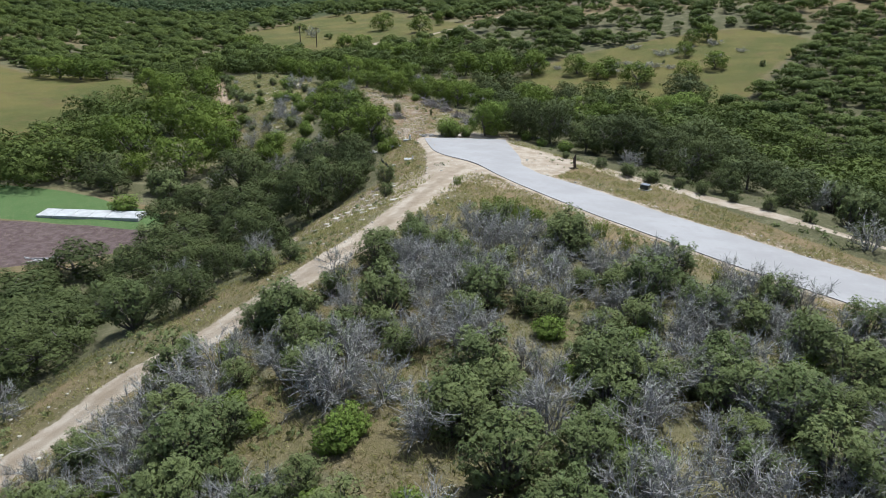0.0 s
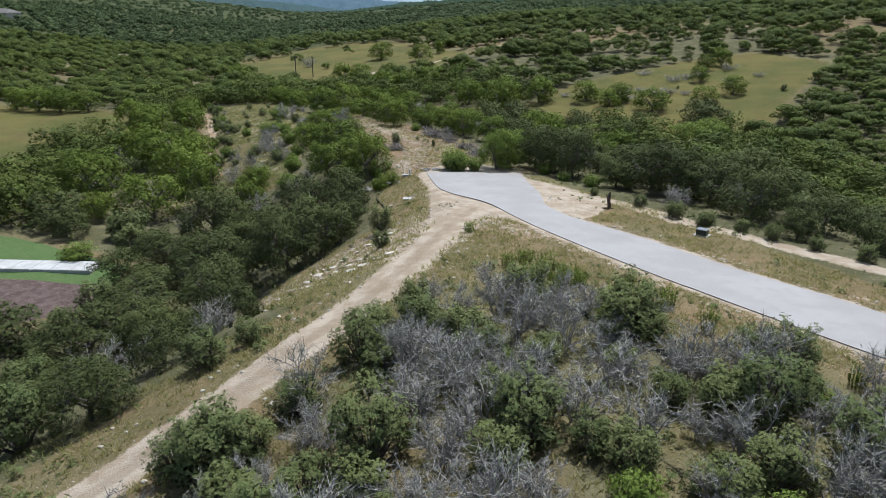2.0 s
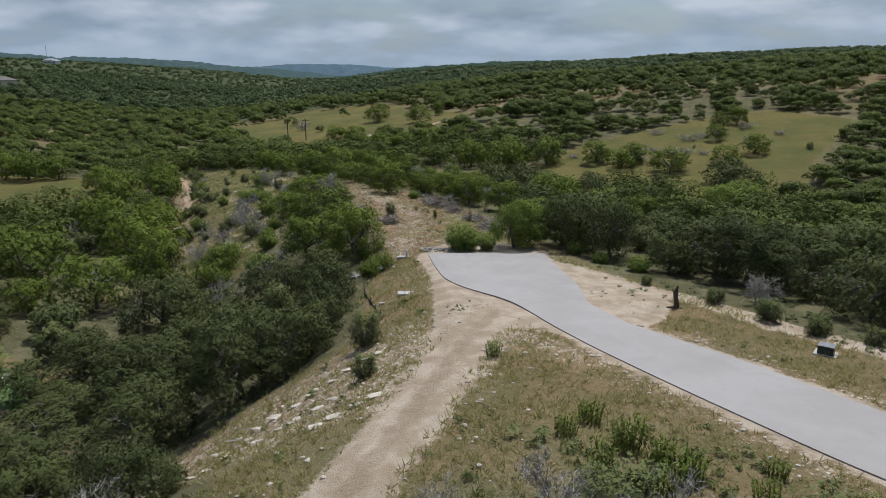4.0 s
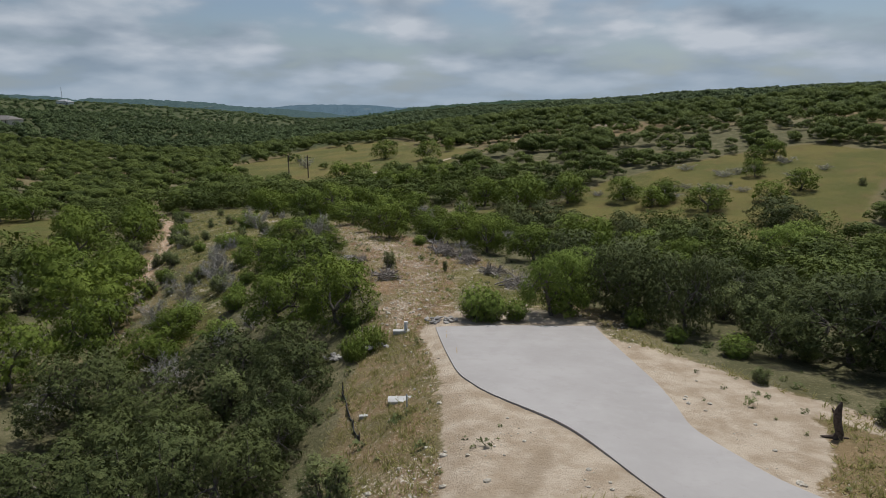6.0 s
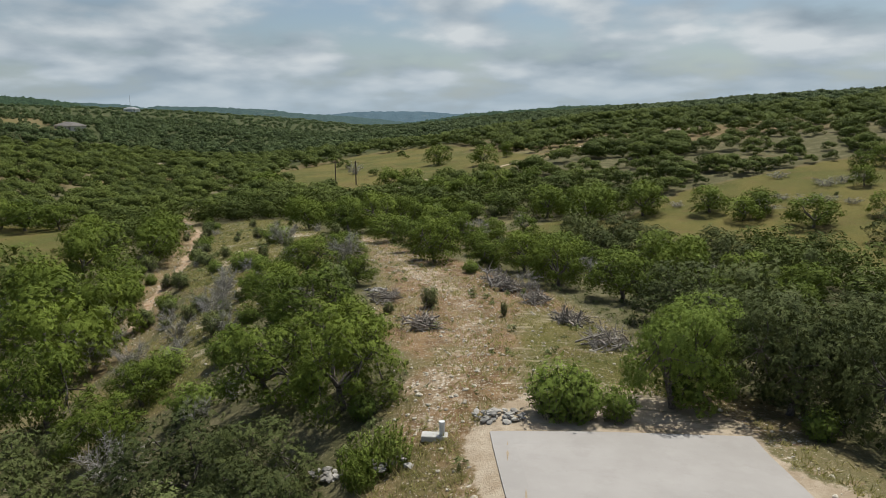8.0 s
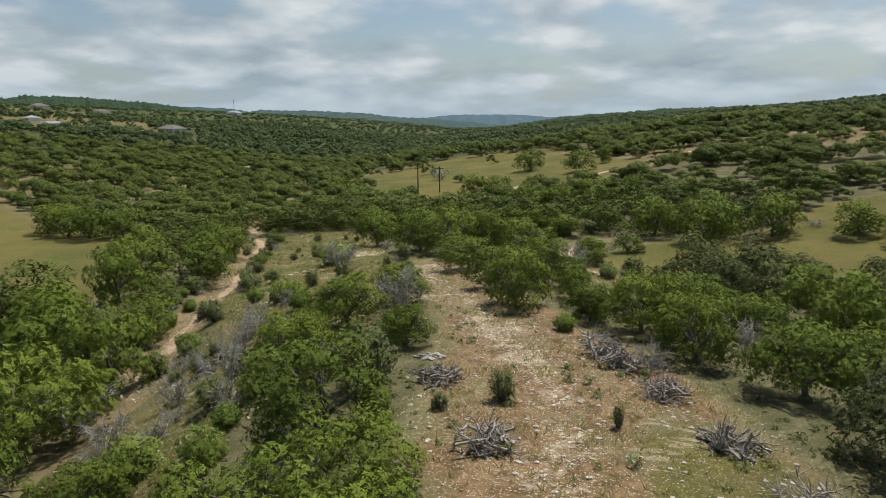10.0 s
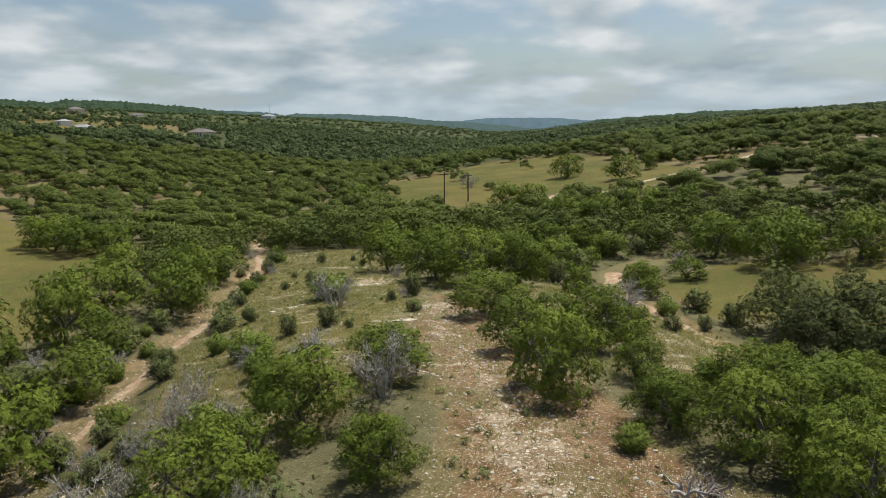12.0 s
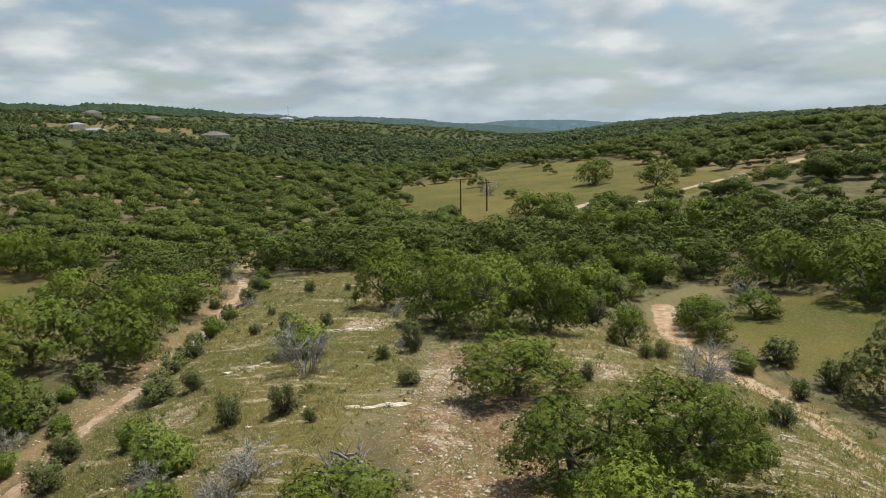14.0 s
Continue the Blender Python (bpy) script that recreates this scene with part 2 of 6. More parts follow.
    chosen = n.math("MULTIPLY", n.step(peb["Distance"], 0.4, 0.3), n.step(n.math("ADD", sep.outputs[0], n.math("MULTIPLY", n.math("MAXIMUM", n.attr("soil"), n.attr("bare")), 0.55)), 0.95, 1.1))
    col = n.mix(n.math("MULTIPLY", n.math("MULTIPLY", chosen, loose), 0.85), col, n.mix(sep.outputs[1], (0.42, 0.36, 0.27), (0.70, 0.64, 0.53)))
    h = n.math("ADD", n.math("MULTIPLY", fine, 0.6), n.math("MULTIPLY", grit, 0.4))
    return n.done(col, 0.95, n.bump(n.math("ADD", h, n.math("MULTIPLY", tuft, 0.8)), 0.9, 0.12), spec=0.1)


def leaf_material(name, dark, light, hint, thin=0.14, grain=9.0, spots=0.5, leaf=0.0, fill=0.58):
    """Foliage. leaf: leaves to the metre along a spray, which is ragged, with gaps between its leaves; 0: whole blades."""
    n = Nodes(name)
    r = n.math("FRACT", n.math("ADD", n.rand(), n.attr("tone")))
    col = n.mix(r, dark, light)
    col = n.mix(n.step(n.island(), 0.4, 1.0, (0.0, 0.4)), col, hint)
    # fine noise breaks a spray into single leaves, darker where the noise is low
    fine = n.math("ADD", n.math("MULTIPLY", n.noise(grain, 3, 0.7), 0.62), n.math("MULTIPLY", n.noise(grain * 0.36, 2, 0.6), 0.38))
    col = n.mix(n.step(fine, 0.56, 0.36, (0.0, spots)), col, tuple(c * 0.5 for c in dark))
    keep = None
    if leaf:
        c = n.cells(leaf)
        keep = n.math("LESS_THAN", n.math("ADD", c["Distance"], n.math("MULTIPLY", n.math("SUBTRACT", n.noise(leaf * 1.7, 2, 0.6), 0.5), 0.5)), fill)
        sep = n.nt.nodes.new("ShaderNodeSeparateColor")
        n.link(c["Color"], sep.inputs[0])
        col = n.mix(n.math("MULTIPLY", sep.outputs[0], 0.5), col, hint)
    return n.done(col, 0.7, n.bump(fine, 0.7, 1.6 / grain), spec=0.1, thin=thin, keep=keep)


def bark_material(name, dark, light):
    n = Nodes(name)
    v = n.noise(7.0, 4, 0.65)
    return n.done(n.mix(n.step(v, 0.35, 0.65), dark, light), 0.9, n.bump(n.noise(22.0, 3), 0.7, 0.02), spec=0.15)


def plain_material(name, a, b, scale, rough=0.8, bump=0.3, metal=0.0):
    n = Nodes(name)
    v, w = n.noise(scale, 5, 0.6), n.noise(scale * 9, 4, 0.6)
    col = n.mix(n.step(v, 0.33, 0.67), a, b)
    col = n.mix(n.math("MULTIPLY", w, 0.25), col, tuple(c * 0.7 for c in a))
    return n.done(col, rough, n.bump(w, bump, 0.02), metal=metal)


def road_material():
    n = Nodes("pale_road_surface")
    v, w, g = n.noise(0.22, 5, 0.6), n.noise(1.6, 5, 0.6), n.noise(40.0, 2, 0.6)
    col = n.mix(n.step(v, 0.35, 0.65), (0.315, 0.288, 0.262), (0.365, 0.336, 0.308))
    col = n.mix(n.step(w, 0.52, 0.78, (0.0, 0.35)), col, (0.40, 0.37, 0.335))
    col = n.mix(n.step(n.noise(0.9, 6, 0.72), 0.5, 0.66, (0.0, 0.4)), col, (0.29, 0.262, 0.238))
    col = n.mix(n.step(n.noise(1.7, 6, 0.75, distort=1.5), 0.645, 0.70, (0.0, 0.55)), col, (0.21, 0.195, 0.18))
    col = n.mix(n.math("MULTIPLY", g, 0.25), col, (0.295, 0.272, 0.25))
    return n.done(col, 0.85, n.bump(g, 0.3, 0.01), spec=0.25)


GROUND = ground_material()
ROADM = road_material()
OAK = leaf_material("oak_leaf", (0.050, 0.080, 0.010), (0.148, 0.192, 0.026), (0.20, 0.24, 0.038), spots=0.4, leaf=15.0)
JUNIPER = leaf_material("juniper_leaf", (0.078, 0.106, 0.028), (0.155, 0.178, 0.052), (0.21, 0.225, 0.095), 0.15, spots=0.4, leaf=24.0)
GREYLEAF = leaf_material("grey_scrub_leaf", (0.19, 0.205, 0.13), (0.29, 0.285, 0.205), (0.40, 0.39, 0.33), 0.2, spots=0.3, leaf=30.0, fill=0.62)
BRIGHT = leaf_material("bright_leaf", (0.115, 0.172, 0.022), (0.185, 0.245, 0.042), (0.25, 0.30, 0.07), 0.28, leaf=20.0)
# Grey-green oak leaf, with cloud shade mixed into its darker colour.
SHADEDOAK = leaf_material("dark_shaded_oak_leaf", (0.034, 0.050, 0.012), (0.088, 0.108, 0.028), (0.15, 0.16, 0.06), spots=0.45, leaf=15.0)
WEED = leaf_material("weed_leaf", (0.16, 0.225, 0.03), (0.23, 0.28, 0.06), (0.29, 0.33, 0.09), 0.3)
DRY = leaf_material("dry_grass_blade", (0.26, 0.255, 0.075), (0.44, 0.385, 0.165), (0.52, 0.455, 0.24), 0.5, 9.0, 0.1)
# Far woods are coloured darker to carry the cloud shade on the slopes.
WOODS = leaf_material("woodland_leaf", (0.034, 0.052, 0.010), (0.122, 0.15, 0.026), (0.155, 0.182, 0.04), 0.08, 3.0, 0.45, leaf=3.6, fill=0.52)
# This darker green also includes the self-shade inside the crowns.
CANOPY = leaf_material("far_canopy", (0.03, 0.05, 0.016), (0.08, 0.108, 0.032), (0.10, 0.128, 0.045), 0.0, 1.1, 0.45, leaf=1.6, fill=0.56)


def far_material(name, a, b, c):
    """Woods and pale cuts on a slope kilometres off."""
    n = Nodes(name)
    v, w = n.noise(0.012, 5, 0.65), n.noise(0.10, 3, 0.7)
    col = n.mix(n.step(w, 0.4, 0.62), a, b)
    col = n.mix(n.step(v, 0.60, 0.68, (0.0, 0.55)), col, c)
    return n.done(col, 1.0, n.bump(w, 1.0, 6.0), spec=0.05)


# Distance haze is in these base colours: faint, then blue-green, then blue.
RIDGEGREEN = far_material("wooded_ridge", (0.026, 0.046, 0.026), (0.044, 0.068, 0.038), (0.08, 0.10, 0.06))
RIDGEHAZE = far_material("haze_tinted_ridge", (0.050, 0.080, 0.078), (0.070, 0.104, 0.098), (0.14, 0.16, 0.13))
FARHAZE = far_material("haze_tinted_far_ridge", (0.075, 0.118, 0.145), (0.095, 0.138, 0.162), (0.17, 0.20, 0.20))
BARK = bark_material("grey_bark", (0.075, 0.06, 0.048), (0.19, 0.165, 0.14))
BRUSH = bark_material("cut_brush", (0.19, 0.165, 0.14), (0.37, 0.33, 0.285))
TWIG = bark_material("bleached_twig", (0.25, 0.225, 0.205), (0.46, 0.425, 0.39))
STONE = plain_material("limestone", (0.42, 0.365, 0.28), (0.66, 0.595, 0.485), 2.5, 0.9, 0.6)
GREYSTONE = plain_material("weathered_grey_limestone", (0.20, 0.185, 0.165), (0.42, 0.39, 0.345), 2.2, 0.9, 0.6)
CONCRETE = plain_material("pale_concrete", (0.42, 0.40, 0.365), (0.54, 0.52, 0.48), 1.4, 0.85, 0.2)
POLEWOOD = bark_material("weathered_pole", (0.06, 0.045, 0.035), (0.13, 0.10, 0.08))
FABRIC = plain_material("black_fabric", (0.02, 0.02, 0.021), (0.045, 0.044, 0.043), 3.0, 0.7, 0.3)
STEEL = plain_material("dull_steel", (0.16, 0.165, 0.17), (0.26, 0.26, 0.26), 4.0, 0.5, 0.1, 0.6)
DARKGREEN = plain_material("dark_painted_metal", (0.035, 0.045, 0.038), (0.06, 0.07, 0.06), 3.0, 0.5, 0.1)
STUCCO = plain_material("pale_stone_wall", (0.50, 0.45, 0.37), (0.62, 0.57, 0.49), 0.8, 0.9, 0.3)
WHITEWALL = plain_material("white_wall", (0.66, 0.65, 0.62), (0.78, 0.77, 0.74), 0.8, 0.8, 0.1)
ROOF = plain_material("brown_grey_shingle", (0.13, 0.115, 0.10), (0.22, 0.20, 0.18), 1.2, 0.9, 0.4)
METALROOF = plain_material("pale_metal_roof", (0.27, 0.275, 0.28), (0.36, 0.36, 0.36), 0.7, 0.7, 0.1, 0.0)
GLASS = plain_material("dark_window_glass", (0.02, 0.025, 0.03), (0.04, 0.045, 0.05), 2.0, 0.15, 0.0)
PLASTIC = plain_material("pale_plastic_pipe", (0.62, 0.61, 0.58), (0.74, 0.73, 0.70), 3.0, 0.5, 0.1)

# ---- lie of the land ----
# centre line of the paved road, from its end, with half its width
ROAD = [(3.3, 86, 5.2), (3.9, 80, 5.0), (4.2, 75.5, 4.9), (5.6, 70.5, 3.6), (7.5, 64.5, 2.4), (9.6, 61.2, 2.7), (12.0, 57.3, 3.1), (15.9, 50.4, 3.1), (21.8, 42.3, 3.1), (27.3, 36.2, 3.1), (35.3, 28.1, 3.1), (54.3, 10.2, 3.1), (82, -16, 3.1)]
def ramp(v, a, b):
    """0 below a, 1 above b, smooth between."""
    s = np.clip((v - a) / (b - a), 0.0, 1.0)
    return s * s * (3 - 2 * s)


def smax(a, b, k):
    """A rounded maximum."""
    return 0.5 * (a + b + np.sqrt((a - b) ** 2 + k * k))


def near_line(x, y, line):
    """Distance to a polyline in plan, and a value carried along it (its third column)."""
    best = np.full(np.shape(x), 1e9)
    val = np.zeros(np.shape(x))
    for (x0, y0, v0), (x1, y1, v1) in zip(line, line[1:]):
        dx, dy = x1 - x0, y1 - y0
        s = np.clip(((x - x0) * dx + (y - y0) * dy) / (dx * dx + dy * dy), 0, 1)
        d = np.hypot(x - x0 - s * dx, y - y0 - s * dy)
        hit = d < best
        best = np.where(hit, d, best)
        val = np.where(hit, v0 + s * (v1 - v0), val)
    return best, val


def signed_side(x, y, line):
    """Distance to a polyline in plan, positive on its right."""
    best, out = np.full(np.shape(x), 1e9), np.zeros(np.shape(x))
    for (x0, y0, _), (x1, y1, _) in zip(line, line[1:]):
        dx, dy = x1 - x0, y1 - y0
        s = np.clip(((x - x0) * dx + (y - y0) * dy) / (dx * dx + dy * dy), 0, 1)
        px, py = x - x0 - s * dx, y - y0 - s * dy
        d = np.hypot(px, py)
        out = np.where(d < best, np.sign(px * dy - py * dx) * d, out)
        best = np.minimum(d, best)
    return out


# crest of the near ridge: x, y, height
CREST = [(4, -60, 4.6), (4, 20, 4.0), (3, 48, 3.0), (3, 66, 1.7), (2, 85, 0.1), (-2, 105, -0.9), (-9, 126, -1.6), (-17, 143, -3.0), (-27, 156, -5.0), (-42, 172, -6.4), (-60, 205, -8.6)]
# beds of the two creeks: x, y, depth
CREEK_WEST = [(-38, 60, 0.1), (-36, 100, 0.2), (-36.5, 119, 0.5), (-41.2, 129, 0.8), (-45, 140.5, 1.3), (-47.2, 149.5, 1.8), (-50.8, 160.5, 2.2), (-55, 172.5, 2.2), (-62, 188, 1.2), (-70.5, 201, 0.8), (-76, 225, 0.4)]
CREEK_EAST = [(22, 118, 0.6), (10, 140, 0.9), (2.6, 152.5, 0.7), (0.2, 164.5, 0.5), (-6, 176, 0.4), (-7, 190, 0.7), (2, 205, 0.2)]


def waves(x, y, step, seed):
    """Smooth rolling unevenness about 0, with wavelengths near step."""
    out = 0.0
    for i in range(5):
        a = seed * 1.7 + i * 2.399
        k = 2 * math.pi / (step * (0.7 + 0.17 * i))
        out = out + np.sin(k * (x * math.cos(a) + y * math.sin(a)) + seed * 3.1 + i * 1.3)
    return out / 5


def height(x, y):
    """The lie of the land."""
    x, y = np.asarray(x, float), np.asarray(y, float)
    # the valley floor, falling away along its axis, and the eastern slope
    axis = x + 53 + 0.165 * (y - 266)
    base = -8.9 - 2.0 * ramp(-x, 60, 120)
    east = -1.7 + 0.112 * (x - 3) + 0.05 * np.minimum(y - 272, 120) + 0.012 * np.maximum(y - 392, 0) + 0.07 * np.minimum(y - 272, 0)
    top = 12 + 0.045 * np.clip(x, -50, 500) + 0.004 * np.clip(y, 0, 2500) + 2.0 * waves(x, y, 420, 3)
    east = -smax(-east, -top, 8)
    h = smax(base, east, 2)
    # the western uplands
    west = 0.1 * (-axis - 75) - 9.5 + 0.8 * waves(x, y, 260, 5)
    wtop = 42 + 3 * waves(x, y, 600, 8)
    h = smax(h, -smax(-west, -wtop, 16), 3)
    # long tableland ridges far off
    r = np.hypot(x, y)
    far = ramp(r, 1500, 3200)
    h = h + far * (10 * waves(x, y, 1500, 2) - 12) + 2.6 * waves(x, y, 230, 11) * ramp(r, 280, 480)
    # the near ridge: a broad shoulder to the east, a shorter fall to the west
    d, crest = near_line(x, y, CREST)
    east = ramp(signed_side(x, y, CREST), -4, 4)
    wide = east * (26 - 17 * ramp(y, 84, 104)) + (1 - east) * (1.5 + 6 * ramp(y, 80, 110))
    fall = east * (34 - 12 * ramp(y, 84, 110)) + (1 - east) * (50 - 24 * ramp(y, 35, 62))
    up = 1 - ramp(d, wide, wide + fall)
    h = h + np.maximum(crest - 0.045 * east * np.minimum(d, 40) * (1 - ramp(y, 92, 125)) - h, 0) * up
    # creeks
    for bed in (CREEK_WEST, CREEK_EAST):
        d, deep = near_line(x, y, bed)
        h = h - deep * (0.6 * (1 - ramp(d, 0.8, 4.5)) + 0.4 * (1 - ramp(d, 2.0, 12.0)))
    # unevenness
    h = h + 0.16 * waves(x, y, 9, 4) * ramp(near_line(x, y, ROAD)[0], 5, 9) + 0.5 * waves(x, y, 60, 6) * ramp(r, 170, 300)
    return h
# dirt track beside the road, then the rough path along the ridge: x, y, half width
TRACK = [(-34, -8, 1.6), (-26, 10, 1.6), (-19.2, 24.2, 1.6), (-16.3, 29.2, 1.6), (-13.0, 32.4, 1.6), (-9.3, 37.4, 1.65), (-6.3, 42.5, 1.75), (-4.0, 47.5, 1.9), (-2.4, 52.2, 2.0), (-0.9, 57.2, 2.3), (0.8, 62.5, 2.6), (2.4, 66.5, 2.6)]
PATH = [(-4.6, 87, 1.6), (-3.8, 94, 1.7), (-3.6, 104, 1.5), (-4.4, 110, 1.5), (-7.0, 116, 1.9), (-9.6, 121.5, 2.0), (-13.0, 128, 1.8), (-16.0, 134, 1.4), (-18.5, 141, 1.5), (-21.5, 147.5, 1.6)]
TRAIL_NORTH = [(-34, 247, 1.6), (-28, 258, 1.5), (-22, 268, 1.3), (-10, 262, 1.2), (3, 281, 1.4), (18, 300, 1.4), (40, 325, 1.4)]
# plan outlines
CLEAR_ROADSIDE = [(-1, 49), (3, 46.5), (7, 44.5), (13, 40), (24, 31), (50, 8), (60, 12), (30, 40), (24, 56), (19, 66), (13, 79), (9, 88), (-6.4, 88), (-6.6, 76), (-5.5, 67.5), (-9, 66), (-15.5, 64.5), (-15.5, 58.5), (-10.5, 54), (-9, 50), (-4, 50)]
CLEAR_RIDGE = [(-6, 85), (9, 86), (7, 95), (5.5, 103), (3, 111), (-3, 121), (-8, 130), (-14, 139), (-14, 148), (-22, 156), (-27, 152), (-22, 140), (-15.5, 130), (-12.5, 120), (-11, 111), (-10, 102), (-6, 94)]
OPEN_SLOPE = [(-20, 112), (-22, 100), (-28, 97), (-32, 106), (-32, 116), (-34, 128), (-43, 140), (-49, 158), (-52, 172), (-58, 188), (-46, 192), (-38, 178), (-28, 160), (-22, 150), (-22, 138), (-17, 128)]
OPEN_EAST = [(-14, 140), (-7, 140), (-5, 130.5), (2, 127.5), (11, 131), (11, 146), (7, 153), (4, 159), (-3, 168), (-6, 178), (-14, 172), (-18, 160), (-26, 158), (-20, 152)]
MEADOW_EAST = [(-2, 184), (0, 177), (3.5, 168.8), (13, 168), (22, 166.5), (40, 168), (52, 153), (70, 160), (86, 184), (112, 215), (100, 238), (73, 234), (38, 218), (22, 197), (8, 197)]
MEADOW_WEST = [(-138, 210), (-114, 196), (-86, 188), (-73, 172), (-64, 157), (-59.5, 147.5), (-61.5, 143), (-70, 139.5), (-72, 126), (-64, 112), (-82, 104), (-120, 110), (-190, 200), (-160, 226)]
MEADOW_NORTH = [(-66, 252), (-92, 325), (-64, 372), (-30, 376), (-2, 318), (10, 298), (6, 276), (-10, 256), (-26, 254), (-31, 236), (-55, 254)]
# grassy slope with houses on the western hillside
SETTLED = [(-320, 545), (-520, 818), (-810, 680), (-480, 440), (-366, 466)]
YARD = [(-31, 66), (-31.5, 80), (-50, 89), (-90, 92), (-90, 58), (-45, 58)]
LAWN = [(-70, 92), (-50, 87.5), (-33, 79), (-32, 73.5), (-52, 76.5), (-75, 78)]
BED = [(-52, 76), (-33, 74), (-32, 68), (-39, 64), (-50, 60), (-80, 60), (-80, 77)]
WOODS_EDGE = [(6, 92, 0), (9.2, 88.5, 0), (15.3, 78, 0), (19.8, 69.5, 0), (23.2, 63, 0), (27, 56.5, 0), (36, 45, 0), (60, 22, 0)]


def inside(x, y, poly):
    """Distance to an outline in plan, positive within."""
    ring = [(a, b, 0) for a, b in (*poly, poly[0])]
    d = near_line(x, y, ring)[0]
    odd = np.zeros(np.shape(x), bool)
    for (x0, y0, _), (x1, y1, _) in zip(ring, ring[1:]):
        if y0 != y1:
            odd ^= ((y0 > y) != (y1 > y)) & (x < (x1 - x0) * (y - y0) / (y1 - y0) + x0)
    return np.where(odd, d, -d)


def within(x, y, poly, soft):
    return np.clip(0.5 + inside(x, y, poly) / (2 * soft), 0, 1)


def along(x, y, line, soft):
    d, half = near_line(x, y, line)
    return np.clip(0.5 + (half - d) / (2 * soft), 0, 1)


def mesh_of(name, verts, faces, mat=None, smooth=False, normals=None, **values):
    """A mesh from arrays of vertices and of faces with the same count of corners each; values become point attributes."""
    verts, faces = np.asarray(verts, np.float32), np.asarray(faces, np.int32)
    me = bpy.data.meshes.new(name)
    k = faces.shape[1]
    me.vertices.add(len(verts)), me.loops.add(faces.size), me.polygons.add(len(faces))
    me.vertices.foreach_set("co", verts.ravel())
    me.loops.foreach_set("vertex_index", faces.ravel())
    me.polygons.foreach_set("loop_start", np.arange(0, faces.size, k, dtype=np.int32))
    me.polygons.foreach_set("use_smooth", np.full(len(faces), smooth))
    for key, v in values.items():
        me.attributes.new(key, "FLOAT", "POINT").data.foreach_set("value", np.asarray(v, np.float32).ravel())
    me.update(calc_edges=True)
    me.validate()
    if normals is not None:
        me.normals_split_custom_set_from_vertices(np.asarray(normals, np.float32))
    if mat:
        me.materials.append(mat)
    return me


def child(name, me, parent, label=""):
    """One mesh as a part under a thing or a part."""
    ob = new(name, me)
    ob.parent = parent
    if label:
        tagged(ob, label)
    return ob


def part(name, bm, mat, parent, label=""):
    me = bpy.data.meshes.new(name)
    bm.to_mesh(me)
    bm.free()
    me.materials.append(mat)
    return child(name, me, parent, label)


def box_bm(bm, x0, x1, y0, y1, z0, z1, bevel=0.0):
    made = bmesh.ops.create_cube(bm, size=1, matrix=Matrix.Translation(((x0 + x1) / 2, (y0 + y1) / 2, (z0 + z1) / 2)) @ Matrix.Diagonal((x1 - x0, y1 - y0, z1 - z0, 1)))
    if bevel:
        bmesh.ops.bevel(bm, geom=list({e for v in made["verts"] for e in v.link_edges}), offset=bevel, segments=2, affect="EDGES")
    return bm


def box(x0, x1, y0, y1, z0, z1, bevel=0.0):
    return box_bm(bmesh.new(), x0, x1, y0, y1, z0, z1, bevel)


# ---- ground ----
def spread(lo, hi, step, end_lo, end_hi, grow=1.12):
    """Even steps from lo to hi, growing steps beyond."""
    mid = list(np.arange(lo, hi + step / 2, step))
    s, up = step, [mid[-1]]
    while up[-1] < end_hi:
        s *= grow
        up.append(up[-1] + s)
    s, dn = step, [mid[0]]
    while dn[-1] > end_lo:
        s *= grow
        dn.append(dn[-1] - s)
    return np.array(dn[:0:-1] + mid + up[1:])


def grid_faces(ny, nx):
    i = (np.arange(ny - 1)[:, None] * nx + np.arange(nx - 1)[None]).ravel()
    return np.stack([i, i + 1, i + nx + 1, i + nx], 1)


